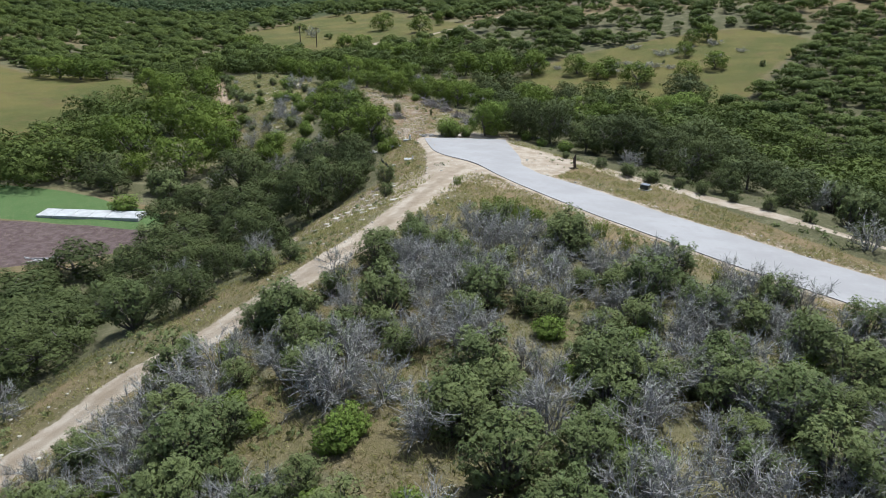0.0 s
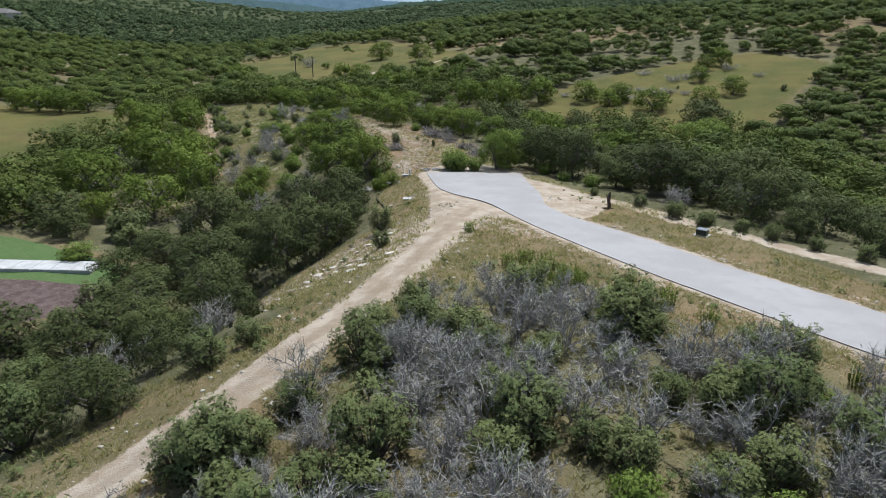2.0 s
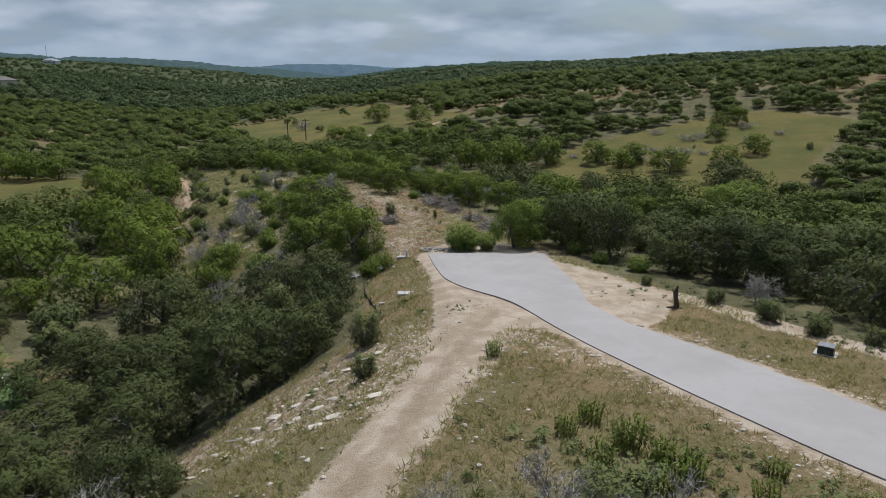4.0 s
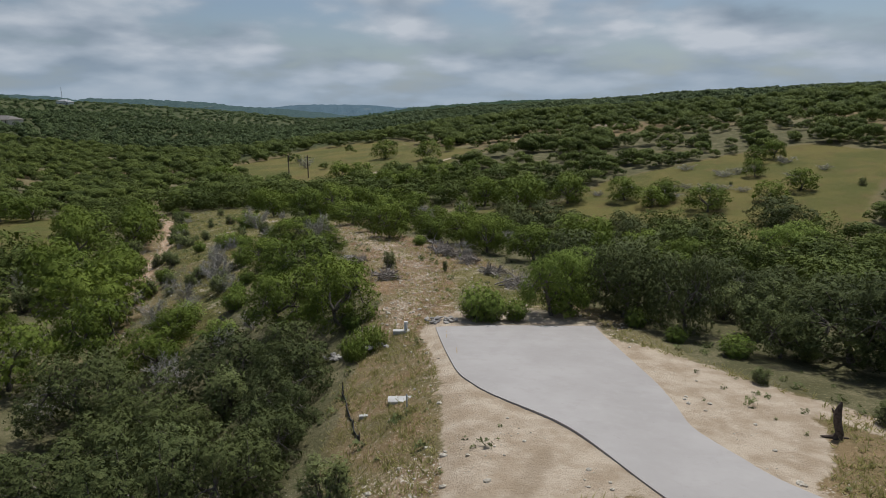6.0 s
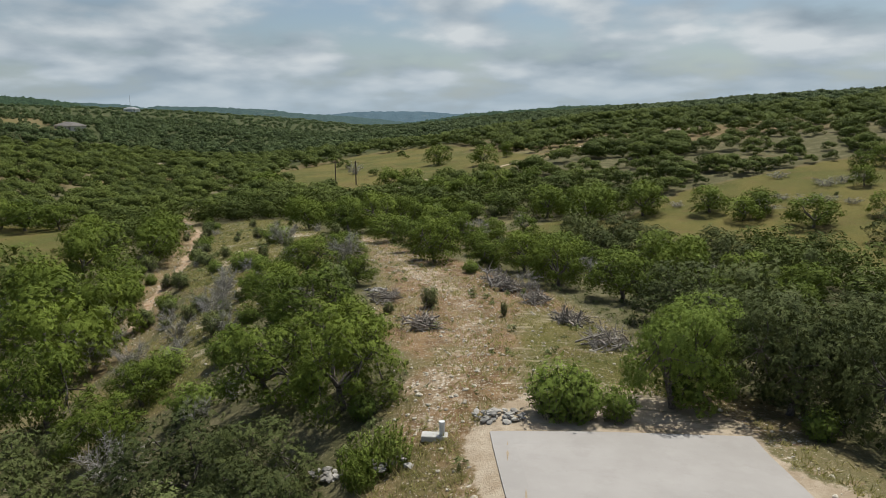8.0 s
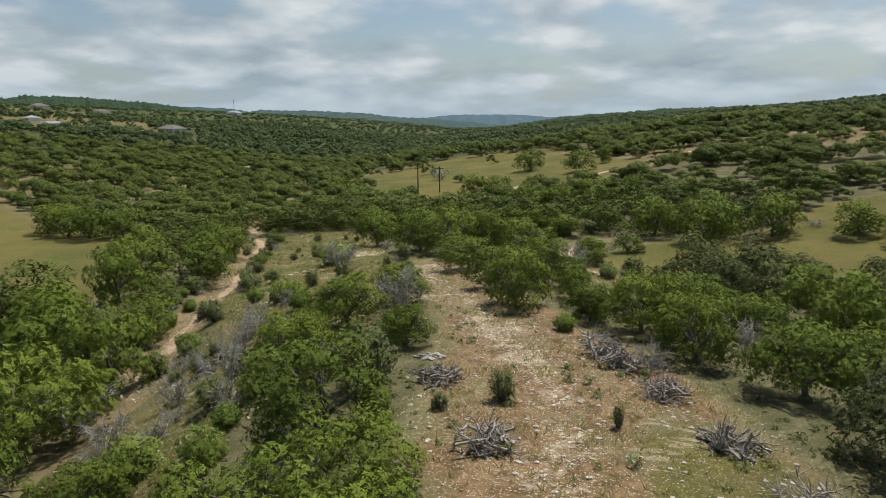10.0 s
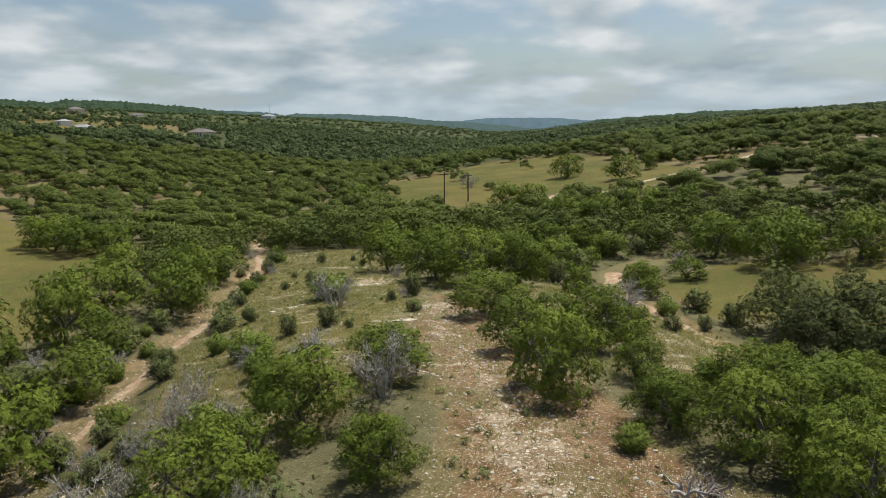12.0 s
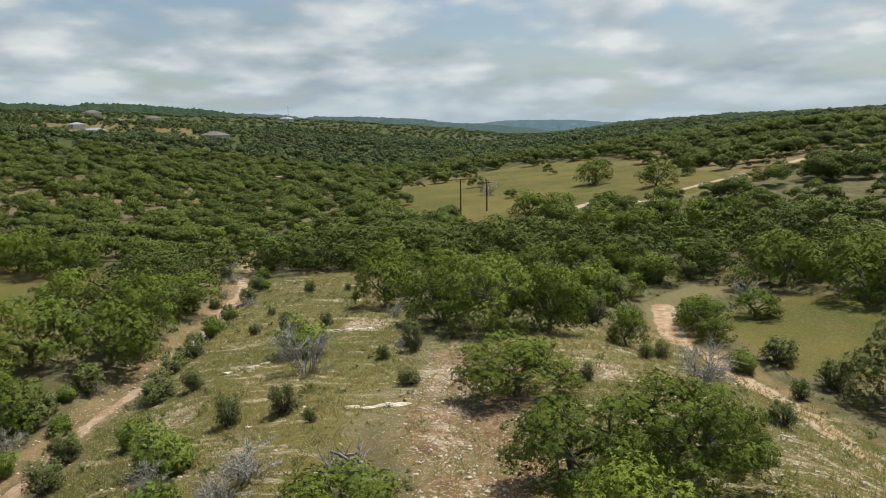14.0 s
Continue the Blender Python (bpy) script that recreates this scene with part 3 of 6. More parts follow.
def build_ground():
    xs, ys = spread(-60, 50, 0.6, -4700, 4700, 1.1), spread(8, 200, 0.6, -2500, 4800)
    ys = np.concatenate([ys[ys < 200.3], np.arange(201, 330, 1.5), 330 + 1.5 * np.cumsum(1.12 ** np.arange(52))])
    X, Y = np.meshgrid(xs, ys)
    x, y = X.ravel(), Y.ravel()
    z = height(x, y)
    d_road, half = near_line(x, y, ROAD)
    z = z - 0.10 * (1 - ramp(d_road - half, -1.8, -0.5))
    r = np.hypot(x, y - 60)
    near = 1 - ramp(r, 190, 260)
    sand = np.maximum(along(x, y, TRACK, 0.7) * (0.75 + 0.3 * np.clip(np.abs(near_line(x, y, TRACK)[0] - 0.75) < 0.45, 0, 1)), np.clip(1.15 - (d_road - half) / 1.6, 0, 1) * (signed_side(x, y, ROAD) > 0) * 0.55)
    sand = np.maximum(sand, 1.3 * within(x, y, [(8.4, 85), (11, 80.5), (15, 74), (14, 70), (12.5, 66.5), (10.5, 64.5), (8.5, 69), (8.9, 75)], 0.7))
    sand = np.maximum(sand, 0.9 * along(x, y, [(10, 82, 1.0), (15, 73, 1.2), (18.6, 67.2, 1.2), (22.5, 61.5, 1.1), (28, 54, 1.1), (38, 43, 1.1)], 0.7))
    sand = np.maximum(sand, 0.75 * np.clip(1.1 - (d_road - half) / 0.9, 0, 1))
    sand = np.maximum(sand, 1.25 * within(x, y, [(-3.0, 86.5), (-1.8, 86.5), (0.5, 73), (5, 66), (4.5, 63.5), (-1.2, 63.5), (-1.2, 70), (-1.4, 78)], 0.6))
    sand = np.maximum(sand, 0.8 * along(x, y, TRAIL_NORTH, 1.0))
    sand = np.maximum(sand, 0.8 * along(x + 0.8 * waves(x, y, 12, 5), y, [(a, b, 0.8) for a, b, _ in CREEK_EAST[:-1]], 0.5))
    d_track, half_track = near_line(x, y, TRACK)
    rut = (1 - ramp(d_track, 0.25, 0.7)) + ramp(d_track - half_track, -0.45, 0.2) * (d_track < half_track + 1.2) * 0.6
    bare = np.maximum(0.5 * along(x, y, PATH, 1.4), 0.45 * np.clip(1.2 - (d_road - half) / 3.2, 0, 1))
    bare = np.maximum(bare, 0.62 * within(x, y, [(-16, 58), (-9, 54), (-3, 54), (3, 60), (8, 56), (4, 66), (-2, 68), (-9, 65.5), (-16, 64)], 1.5))
    bare = np.maximum(bare, 0.2 * within(x, y, CLEAR_RIDGE, 2.0))
    bare = np.maximum(bare, 0.24 * within(x, y, OPEN_SLOPE, 3.0))
    bare = np.maximum(bare, 0.36 * within(x, y, OPEN_EAST, 3.0))
    for ox, oy, orad in ((-17.2, 145, 2.2), (-11, 150.5, 2.4), (-33, 163, 3), (-8.5, 119, 2.4), (-6.5, 114, 2.0), (-5, 92, 1.6), (-16.5, 128.5, 1.6), (-21, 149, 2.4), (-36, 141, 2.6), (-24, 120, 3)):
        bare = np.maximum(bare, 0.85 * np.clip(1.3 - np.hypot(x - ox, y - oy) / orad, 0, 1))
    bare = np.maximum(bare, 0.7 * along(x, y, [(-172, 350, 3), (-152, 366, 4), (-138, 392, 3)], 3.0))
    bare = np.maximum(bare, 0.75 * np.clip(1.3 - np.hypot(x - 67, y - 338) / 9, 0, 1))
    bare = np.maximum(bare, 0.16 * ramp(waves(x, y, 70, 9), 0.25, 0.6) * ramp(r, 150, 300) * (1 - ramp(r, 700, 1200)))
    wx, wy = x + 1.6 * waves(x, y, 15, 2), y + 1.6 * waves(x, y, 12, 5)
    clay = np.maximum(along(wx, wy, [(a, b, 0.35 + 0.22 * c) for a, b, c in CREEK_WEST[2:]], 0.8), along(wx, wy, [(a, b, 1.0) for a, b, _ in CREEK_EAST[:-1]], 0.7))
    bare = np.maximum(bare, 0.46 * along(wx, wy, [(a, b, 1.7) for a, b, _ in CREEK_WEST[2:]], 2.0))
    meadow = np.maximum(np.maximum(within(x, y, MEADOW_EAST, 3), within(x, y, MEADOW_WEST, 3)), within(x, y, MEADOW_NORTH, 4))
    meadow = np.maximum(meadow, 0.4 * ramp(waves(x, y, 160, 7), 0.2, 0.55) * ramp(r, 180, 300) * (1 - 0.7 * ramp(-x, 60, 140)))
    meadow = np.maximum(meadow, 0.75 * within(x, y, OPEN_SLOPE, 3))
    meadow = np.maximum(meadow, 0.5 * within(x, y, SETTLED, 25))
    meadow = np.maximum(meadow, 0.62 * within(x, y, CLEAR_RIDGE, 1.0) * ramp(x, -2.5, 0.5) * (1 - ramp(y, 103, 111)))
    soil = np.maximum(0.75 * within(x, y, CLEAR_RIDGE, 1.5) * (1 - meadow), 0.38 * within(x, y, [(-7, 88), (-1.5, 88), (-1, 70), (-8, 60), (-9, 66), (-6, 72)], 1.0))
    meadow = np.maximum(meadow, 0.8 * within(x, y, OPEN_EAST, 2.0))
    wood = tree_cover(x, y) * (1 - 0.35 * (y < 48) * (signed_side(x, y, TRACK) > 0) * (signed_side(x, y, ROAD) > 0))
    me = mesh_of("ground", np.stack([x, y, z], 1), grid_faces(len(ys), len(xs)), GROUND, True, rut=rut, bare=bare, sand=sand, clay=clay, meadow=meadow, wood=wood * (1 - ramp(r, 210, 300)), scrub=wood * ramp(r, 230, 330), soil=soil, lush=within(x, y, LAWN, 0.5), mulch=within(x, y, BED, 0.5))
    tagged(new("ground", me), "rolling limestone hill country with dry grass and bare rubble", "ground", kind="structure")


def tree_cover(x, y):
    """How densely trees stand, 0 to 1."""
    x, y = np.asarray(x, float), np.asarray(y, float)
    r = np.hypot(x, y - 60)
    c = 0.86 * np.ones(np.shape(x))
    c = np.where(r > 190, 0.86 - 0.26 * ramp(waves(x, y, 90, 9), 0.1, 0.5) - 0.24 * ramp(waves(x, y, 160, 7), 0.15, 0.5) * (1 - ramp(r, 500, 900)) * (1 - 0.6 * ramp(-x, 60, 140)), c)
    for poly, left, soft in ((CLEAR_ROADSIDE, 0, 1.0), (CLEAR_RIDGE, 0, 1.5), (OPEN_SLOPE, 0.17, 2), (OPEN_EAST, 0.13, 2), (MEADOW_EAST, 0.012, 3), (MEADOW_WEST, 0.0, 3), (MEADOW_NORTH, 0.03, 4), (YARD, 0.0, 1.5), (SETTLED, 0.34, 25)):
        m = within(x, y, poly, soft)
        c = np.minimum(c, left + (1 - m) * (1 - left))
    d, half = near_line(x, y, ROAD)
    c = c * ramp(d - half, 2.5, 4.0)
    c = c * ramp(near_line(x, y, TRACK)[0] - 2.2 * (signed_side(x, y, TRACK) < 0), 2.2, 3.4)
    c = c * ramp(near_line(x, y, CREEK_WEST[1:])[0], 1.4, 3.2) * ramp(near_line(x, y, CREEK_EAST)[0], 1.4, 3.0) * ramp(near_line(x, y, TRAIL_NORTH)[0], 3, 6)
    return c


build_ground()


# ---- road ----
def build_road():
    left = [(-1.9, 86.1), (-1.3, 81), (-0.6, 76), (0.6, 73.3), (3.7, 69.2), (5.4, 64.2), (7.1, 60.3), (9.5, 55.6), (13.4, 48.5), (19.3, 40.5), (25.0, 34.0), (33, 26), (52, 8), (80, -18)]
    right = [(8.45, 86.8), (8.7, 81.5), (9.0, 75.2), (8.9, 72.4), (8.6, 69.4), (9.9, 65.2), (12.1, 62.3), (14.3, 59.3), (18.2, 52.4), (24.1, 44.4), (29.6, 38.3), (37.6, 30.3), (56.6, 12.4), (84, -13)]
    t0, t = np.arange(len(left)), np.linspace(0, len(left) - 1, 8 * len(left))
    def rounded(pts):
        p = np.stack([np.interp(t, t0, [q[k] for q in pts]) for k in (0, 1)], 1)
        for _ in range(5):
            p[3:-1] = 0.25 * p[2:-2] + 0.5 * p[3:-1] + 0.25 * p[4:]
        return p
    l, r = rounded(left), rounded(right)
    s = np.linspace(0, 1, 13)
    top = l[:, None] + (r - l)[:, None] * s[None, :, None]
    z = height(top[..., 0], top[..., 1])
    z = 0.5 * z + 0.5 * (z[:, :1] + (z[:, -1:] - z[:, :1]) * s) + 0.06
    ring = np.concatenate([top, z[..., None]], 2)
    lo = lambda e: np.concatenate([e[..., :2], e[..., 2:] - 0.35], -1)
    ring = np.concatenate([lo(ring[:, :1]), ring, lo(ring[:, -1:])], 1)
    cap = lo(ring[:1])
    ring = np.concatenate([cap, ring], 0)
    n, m = ring.shape[:2]
    me = mesh_of("road", ring.reshape(-1, 3), grid_faces(n, m)[:, ::-1], ROADM)
    tagged(new("road", me), "pale grey paved road ending in a widened turnaround", "road", kind="structure")


build_road()


# ---- plants ----
def unit(v):
    return v / np.maximum(np.linalg.norm(v, axis=-1, keepdims=True), 1e-9)


def leaves(rng, at, axis, length, width, jitter=0.35):
    """Pointed leaf sprays, one at each place, long along axis."""
    n = len(at)
    a = unit(axis)
    b = unit(np.cross(a, unit(rng.normal(size=(n, 3)))))
    ln, wd = (length * rng.uniform(1 - jitter, 1 + jitter, (n, 1))), (width * rng.uniform(1 - jitter, 1 + jitter, (n, 1)))
    v = np.stack([at - a * ln / 2 - b * wd / 2, at - a * ln / 2 + b * wd / 2, at + a * ln / 2], 1)
    return v.reshape(-1, 3), np.arange(3 * n).reshape(n, 3)


def facing(rng, at, normal, size, jitter=0.4):
    """Leaf sprays whose faces look along normal."""
    n = len(at)
    nn = unit(normal)
    a = unit(np.cross(nn, unit(rng.normal(size=(n, 3)))))
    b = np.cross(nn, a)
    s = size * rng.uniform(1 - jitter, 1 + jitter, (n, 1))
    v = np.stack([at - a * s * 0.5 - b * s * 0.3, at + a * s * 0.5 - b * s * 0.3 * rng.uniform(0.2, 1.6, (n, 1)), at + b * s * 0.7], 1)
    return v.reshape(-1, 3), np.arange(3 * n).reshape(n, 3)


def tube(path, radii, sides=5):
    """A tapered limb along a path."""
    p = np.asarray(path, float)
    t = unit(np.gradient(p, axis=0))
    side = unit(np.cross(t, np.array([0.31, 0.17, 0.93]) + 0 * t))
    up = np.cross(t, side)
    a = np.linspace(0, 2 * np.pi, sides, endpoint=False)
    v = p[:, None] + np.asarray(radii)[:, None, None] * (np.cos(a)[None, :, None] * side[:, None] + np.sin(a)[None, :, None] * up[:, None])
    f = []
    for i in range(len(p) - 1):
        for j in range(sides):
            k = (j + 1) % sides
            f.append((i * sides + j, i * sides + k, (i + 1) * sides + k, (i + 1) * sides + j))
    return v.reshape(-1, 3), np.array(f)


def joined(pieces):
    vs, fs, n = [], [], 0
    for v, f in pieces:
        vs.append(v), fs.append(f + n)
        n += len(v)
    return np.concatenate(vs), np.concatenate(fs)


def bend(rng, a, b, steps, sway):
    a, b = np.asarray(a, float), np.asarray(b, float)
    s = np.linspace(0, 1, steps)[:, None]
    p = a + (b - a) * s
    p[1:-1] += rng.normal(size=(steps - 2, 3)) * sway
    return p


def oak_shape(seed, h=5.5, w=6.5, clumps=40, sprays=5200, size=0.24, twigs=True, loose=1.0):
    """A spreading evergreen oak: short forked trunk, limbs to every clump, rounded clumps of leaf sprays."""
    rng = np.random.default_rng(seed)
    lean = rng.normal(size=2) * 0.3
    fork = np.array([lean[0], lean[1], h * 0.22])
    wood = [tube(bend(rng, (0, 0, -0.4), fork, 4, 0.05), [0.26, 0.21, 0.18, 0.17], 6)]
    lumps = []
    squash = rng.uniform(0.82, 1.18)
    for i in range(clumps):
        q = (i + 0.5) / clumps
        zz = h * (0.15 + 0.68 * q)
        a = i * 2.4 + rng.normal() * 0.45
        prof = math.sqrt(max(0.04, 1 - ((zz - 0.3 * h) / (0.62 * h)) ** 2))
        rad = w * 0.5 * prof * (0.8 if i % 5 else 0.3) * rng.uniform(0.7, 1.1)
        lumps.append((np.array([rad * math.cos(a) * squash, rad * math.sin(a) / squash, zz + rng.normal() * 0.25]), w * rng.uniform(0.52, 0.95) / math.sqrt(clumps)))
    limbs = int(rng.integers(4, 6))
    ends = []
    for k in range(limbs):
        a = k * 2 * math.pi / limbs + rng.normal() * 0.3
        e = np.array([w * 0.24 * math.cos(a), w * 0.24 * math.sin(a), h * rng.uniform(0.44, 0.6)])
        ends.append(e)
        wood.append(tube(bend(rng, fork, e, 4, 0.12), [0.15, 0.12, 0.095, 0.07], 5))
    if twigs:
        for c, r in lumps:
            e = min(ends, key=lambda q: np.linalg.norm(q - c))
            wood.append(tube(bend(rng, e, c + (0, 0, r * 0.2), 3, 0.08), [0.06, 0.04, 0.015], 3))
    total = sum(r * r for _, r in lumps)
    bits, soft = [], []
    for c, r in lumps:
        n = max(4, int(sprays * r * r / total))
        d = unit(rng.normal(size=(n, 3)) + (0, 0, 0.4) + 0.4 * unit(c - (0, 0, h * 0.35)))
        rr = r * (1 + 0.25 * np.sin(6 * d[:, :1] + 8 * d[:, 1:2] + 5 * d[:, 2:] + 3 * c[0])) * rng.uniform(0.8, 1.1, (n, 1))
        p = c + d * rr * np.array([1.15, 1.15, 0.85])
        bits.append(facing(rng, p, d + 0.42 * loose * rng.normal(size=(n, 3)) + (0, 0, 0.2), size))
        # leaves bend round the clump, so the clump shades as one soft mass
        soft.append(np.repeat(unit(0.9 * d + 0.45 * unit(p - (0, 0, h * 0.3)) + 0.2 * loose * rng.normal(size=(n, 3)) + (0, 0, 0.15)), 3, 0))
    return joined(wood), (*joined(bits), np.concatenate(soft))


def juniper_shape(seed, h=3.2, w=2.9, sprays=2300, size=0.17):
    """A bushy juniper: several stems, feathery sprays that point up and out, clothed almost to the ground."""
    rng = np.random.default_rng(seed)
    wood, bits = [], []
    tufts = 34
    for i in range(tufts):
        q = (i + 0.5) / tufts
        zz = h * (0.14 + 0.72 * q)
        a = i * 2.4 + rng.normal() * 0.4
        rad = w * 0.46 * (1 - 0.7 * max(0, q - 0.25) ** 1.3) * (0.75 + 0.25 * q) * rng.uniform(0.5, 1.15)
        c = np.array([rad * math.cos(a), rad * math.sin(a), zz])
        wood.append(tube(bend(rng, (0.06 * math.cos(a), 0.06 * math.sin(a), -0.25), c, 3, 0.07), [0.065, 0.045, 0.012], 3))
        r = w * rng.uniform(0.09, 0.17)
        n = sprays // tufts
        d = unit(rng.normal(size=(n, 3)) + (0, 0, 0.3))
        p = c + d * r * rng.uniform(0.5, 1.2, (n, 1)) * np.array([1, 1, 1.4])
        bits.append(facing(rng, p, d + (0, 0, 0.3) + 0.5 * rng.normal(size=(n, 3)), size))
    return joined(wood), joined(bits)


def scrub_shape(seed, h=2.6, w=2.8, twigs=620, sprays=1150, size=0.12):
    """A half-dead grey shrub: many crooked stems ending in a haze of bare twigs, with sparse small leaves."""
    rng = np.random.default_rng(seed)
    wood, tips = [], []
    for i in range(9):
        a = i * 2.4 + rng.normal() * 0.3
        s = rng.uniform(0.25, 1.0)
        e = np.array([w * 0.3 * s * math.cos(a), w * 0.3 * s * math.sin(a), h * rng.uniform(0.42, 0.62)])
        path = bend(rng, (0.12 * math.cos(a), 0.12 * math.sin(a), -0.2), e, 4, 0.09)
        wood.append(tube(path, [0.045, 0.034, 0.025, 0.016], 4))
        for _ in range(4):
            o = path[rng.integers(1, 4)]
            g = unit(e * (1, 1, 0) / (w * 0.3) + rng.normal(size=3) * 0.55 + (0, 0, 0.75))
            q = o + g * h * rng.uniform(0.22, 0.42)
            wood.append(tube(bend(rng, o, q, 3, 0.05), [0.015, 0.01, 0.005], 3))
            tips.append((o, q))
    at, ax = [], []
    for k in range(twigs):
        o, q = tips[k % len(tips)]
        b = o + (q - o) * rng.uniform(0.2, 1.0)
        g = unit(unit(q - o) + rng.normal(size=3) * 0.75 + (0, 0, 0.4))
        ln = h * rng.uniform(0.1, 0.24)
        at.append(b + g * ln / 2), ax.append(g * ln)
    at, ax = np.array(at), np.array(ax)
    u = unit(np.cross(ax, rng.normal(size=ax.shape)))
    v = np.stack([at - ax / 2 - u * 0.011, at - ax / 2 + u * 0.011, at + ax / 2 + u * 0.004, at + ax / 2 - u * 0.004], 1).reshape(-1, 3)
    wood.append((v, np.arange(len(v)).reshape(-1, 4)))
    pick = rng.integers(0, len(at), sprays)
    p = at[pick] + ax[pick] * rng.uniform(-0.4, 0.5, (sprays, 1)) + rng.normal(size=(sprays, 3)) * 0.06
    return joined(wood), leaves(rng, p, ax[pick] + rng.normal(size=(sprays, 3)) * 0.2, size, size * 0.42)


def bush_shape(seed, h=1.6, w=2.0, stems=60, sprays=1300, size=0.18):
    """A leafy upright bush of many thin stems."""
    rng = np.random.default_rng(seed)
    wood, bits = [], []
    for i in range(stems):
        a, s = i * 2.4, math.sqrt((i + 0.5) / stems)
        e = np.array([w * 0.5 * s * math.cos(a), w * 0.5 * s * math.sin(a), h * (1 - 0.4 * s * s) * rng.uniform(0.75, 1.1)])
        path = bend(rng, e * (0.45, 0.45, 0) - (0, 0, 0.15), e, 4, 0.05)
        wood.append(tube(path, [0.014, 0.011, 0.008, 0.004], 3))
        n = sprays // stems
        k = rng.uniform(0.25, 1.05, (n, 1))
        p = path[0] + (e - path[0]) * k + rng.normal(size=(n, 3)) * 0.09
        bits.append(facing(rng, p, rng.normal(size=(n, 3)) * 0.7 + e * (0.8, 0.8, 0) + (0, 0, 0.7), size))
    return joined(wood), joined(bits)


def weed_shape(seed, h=1.3, w=1.0, stems=26):
    """Tall thin weeds with narrow leaves up the stalk."""
    rng = np.random.default_rng(seed)
    wood, bits = [], []
    for i in range(stems):
        a, s = i * 2.4, math.sqrt((i + 0.5) / stems)
        e = np.array([w * 0.5 * s * math.cos(a), w * 0.5 * s * math.sin(a), h * rng.uniform(0.6, 1.0)])
        path = bend(rng, e * (0.7, 0.7, 0) - (0, 0, 0.1), e, 4, 0.02)
        wood.append(tube(path, [0.012, 0.01, 0.007, 0.003], 3))
        n = 16
        k = rng.uniform(0.15, 1.0, (n, 1))
        p = path[0] + (e - path[0]) * k
        g = rng.normal(size=(n, 3)) * (0.6, 0.6, 0.2) + (0, 0, 0.8)
        bits.append(leaves(rng, p + unit(g) * 0.07, g, 0.2, 0.05))
    return joined(wood), joined(bits)


def plant(name, shape, bark, leaf, label, category, group):
    """One plant as a thing of two parts, to be copied."""
    (wv, wf), (lv, lf, *ln) = shape
    if not ln and len(lf[0]) == 3 and len(lv) == 3 * len(lf):
        # leaves face outward from the middle of the plant
        p = lv[lf].mean(1)
        n = unit(np.cross(lv[lf[:, 1]] - lv[lf[:, 0]], lv[lf[:, 2]] - lv[lf[:, 0]]))
        n *= np.where(n[:, 2:] < 0, -1, 1)
        ln = [np.repeat(unit(0.8 * unit((p - p.mean(0) * (1, 1, 0.6)) / p.std(0)) + 0.5 * n), 3, 0)]
    ob = tagged(new(name), label, category, group)
    if "oak" in name:
        k = 24  # the first tube, of four rings of six, is the trunk
        child("trunk", mesh_of("trunk", wv[:k], wf[:18], bark, True), ob)
        wv, wf = wv[k:], wf[18:] - k
    tagged(child("branchwork", mesh_of("branchwork", wv, wf, bark, True), ob), kind="stuff")
    child("crown", mesh_of("crown", lv, lf, leaf, bool(ln), ln[0] if ln else None), ob)
    return ob


# the camera's line over the ground, for choosing how finely a plant is built
FLIGHT = [(0, 12, 0), (0, 60, 0), (-3, 100, 0), (-12, 140, 0)]


class Kind:
    """A kind of plant in several shapes, fine ones near the flight line and plainer ones off it, handed out in turn;
    the first use of a shape places its original."""

    def __init__(self, name, fine, plain, base_h, base_w, bark, leaf, label, category, group):
        self.sets = [[plant(name, s, bark, leaf, label, category, group) for s in shapes] for shapes in (fine, plain)]
        self.size, self.count, self.first = (base_h, base_w), [0, 0], {}

    def put(self, rng, x, y, h, w, sink=0.05):
        k = int(bool(self.sets[1]) and near_line(np.array([x]), np.array([y]), FLIGHT)[0][0] > 30)
        i = self.count[k] % len(self.sets[k])
        self.count[k] += 1
        wide = w / self.size[1]
        m = pose(x, y, float(height(x, y)) - sink, rng.uniform(-4, 4), rng.uniform(-4, 4), rng.uniform(0, 360)) @ Matrix.Diagonal((wide, wide * rng.uniform(0.88, 1.12), h / self.size[0], 1))
        if (k, i) in self.first:
            copy_thing(self.sets[k][i], m)
        else:
            self.first[k, i] = m

    def settle(self):
        for k in (0, 1):
            for i, ob in enumerate(self.sets[k]):
                if (k, i) in self.first:
                    ob.matrix_basis = self.first[k, i]
                else:
                    for o in (*ob.children, ob):
                        bpy.data.objects.remove(o)


oaks = Kind("live_oak", [oak_shape(s) for s in (11, 12, 13, 14)], [oak_shape(s, clumps=26, sprays=1900, size=0.38, twigs=False) for s in (16, 17, 18, 19)], 5.5, 6.5, BARK, OAK, "rounded evergreen oak with dull green leaf clumps and grey limbs", "tree", "oaks of the hillside")
pale_oaks = Kind("pale_oak", [oak_shape(15)], [], 5.5, 6.5, BARK, BRIGHT, "light green leafy oak standing by the woods", "tree", "light green trees")
dark_oaks = Kind("dark_oak", [oak_shape(s) for s in (91, 92)], [oak_shape(s, clumps=26, sprays=1900, size=0.38, twigs=False) for s in (93, 94, 95)], 5.5, 6.5, BARK, SHADEDOAK, "dark evergreen oak with dense grey-green foliage and cloud shade in its colour", "tree", "dark oaks of the woods")
junipers = Kind("juniper", [juniper_shape(s) for s in (21, 22, 23)], [juniper_shape(s, sprays=900, size=0.27) for s in (24, 25)], 3.2, 2.9, BARK, JUNIPER, "bushy dark green juniper clothed to the ground", "tree", "junipers")
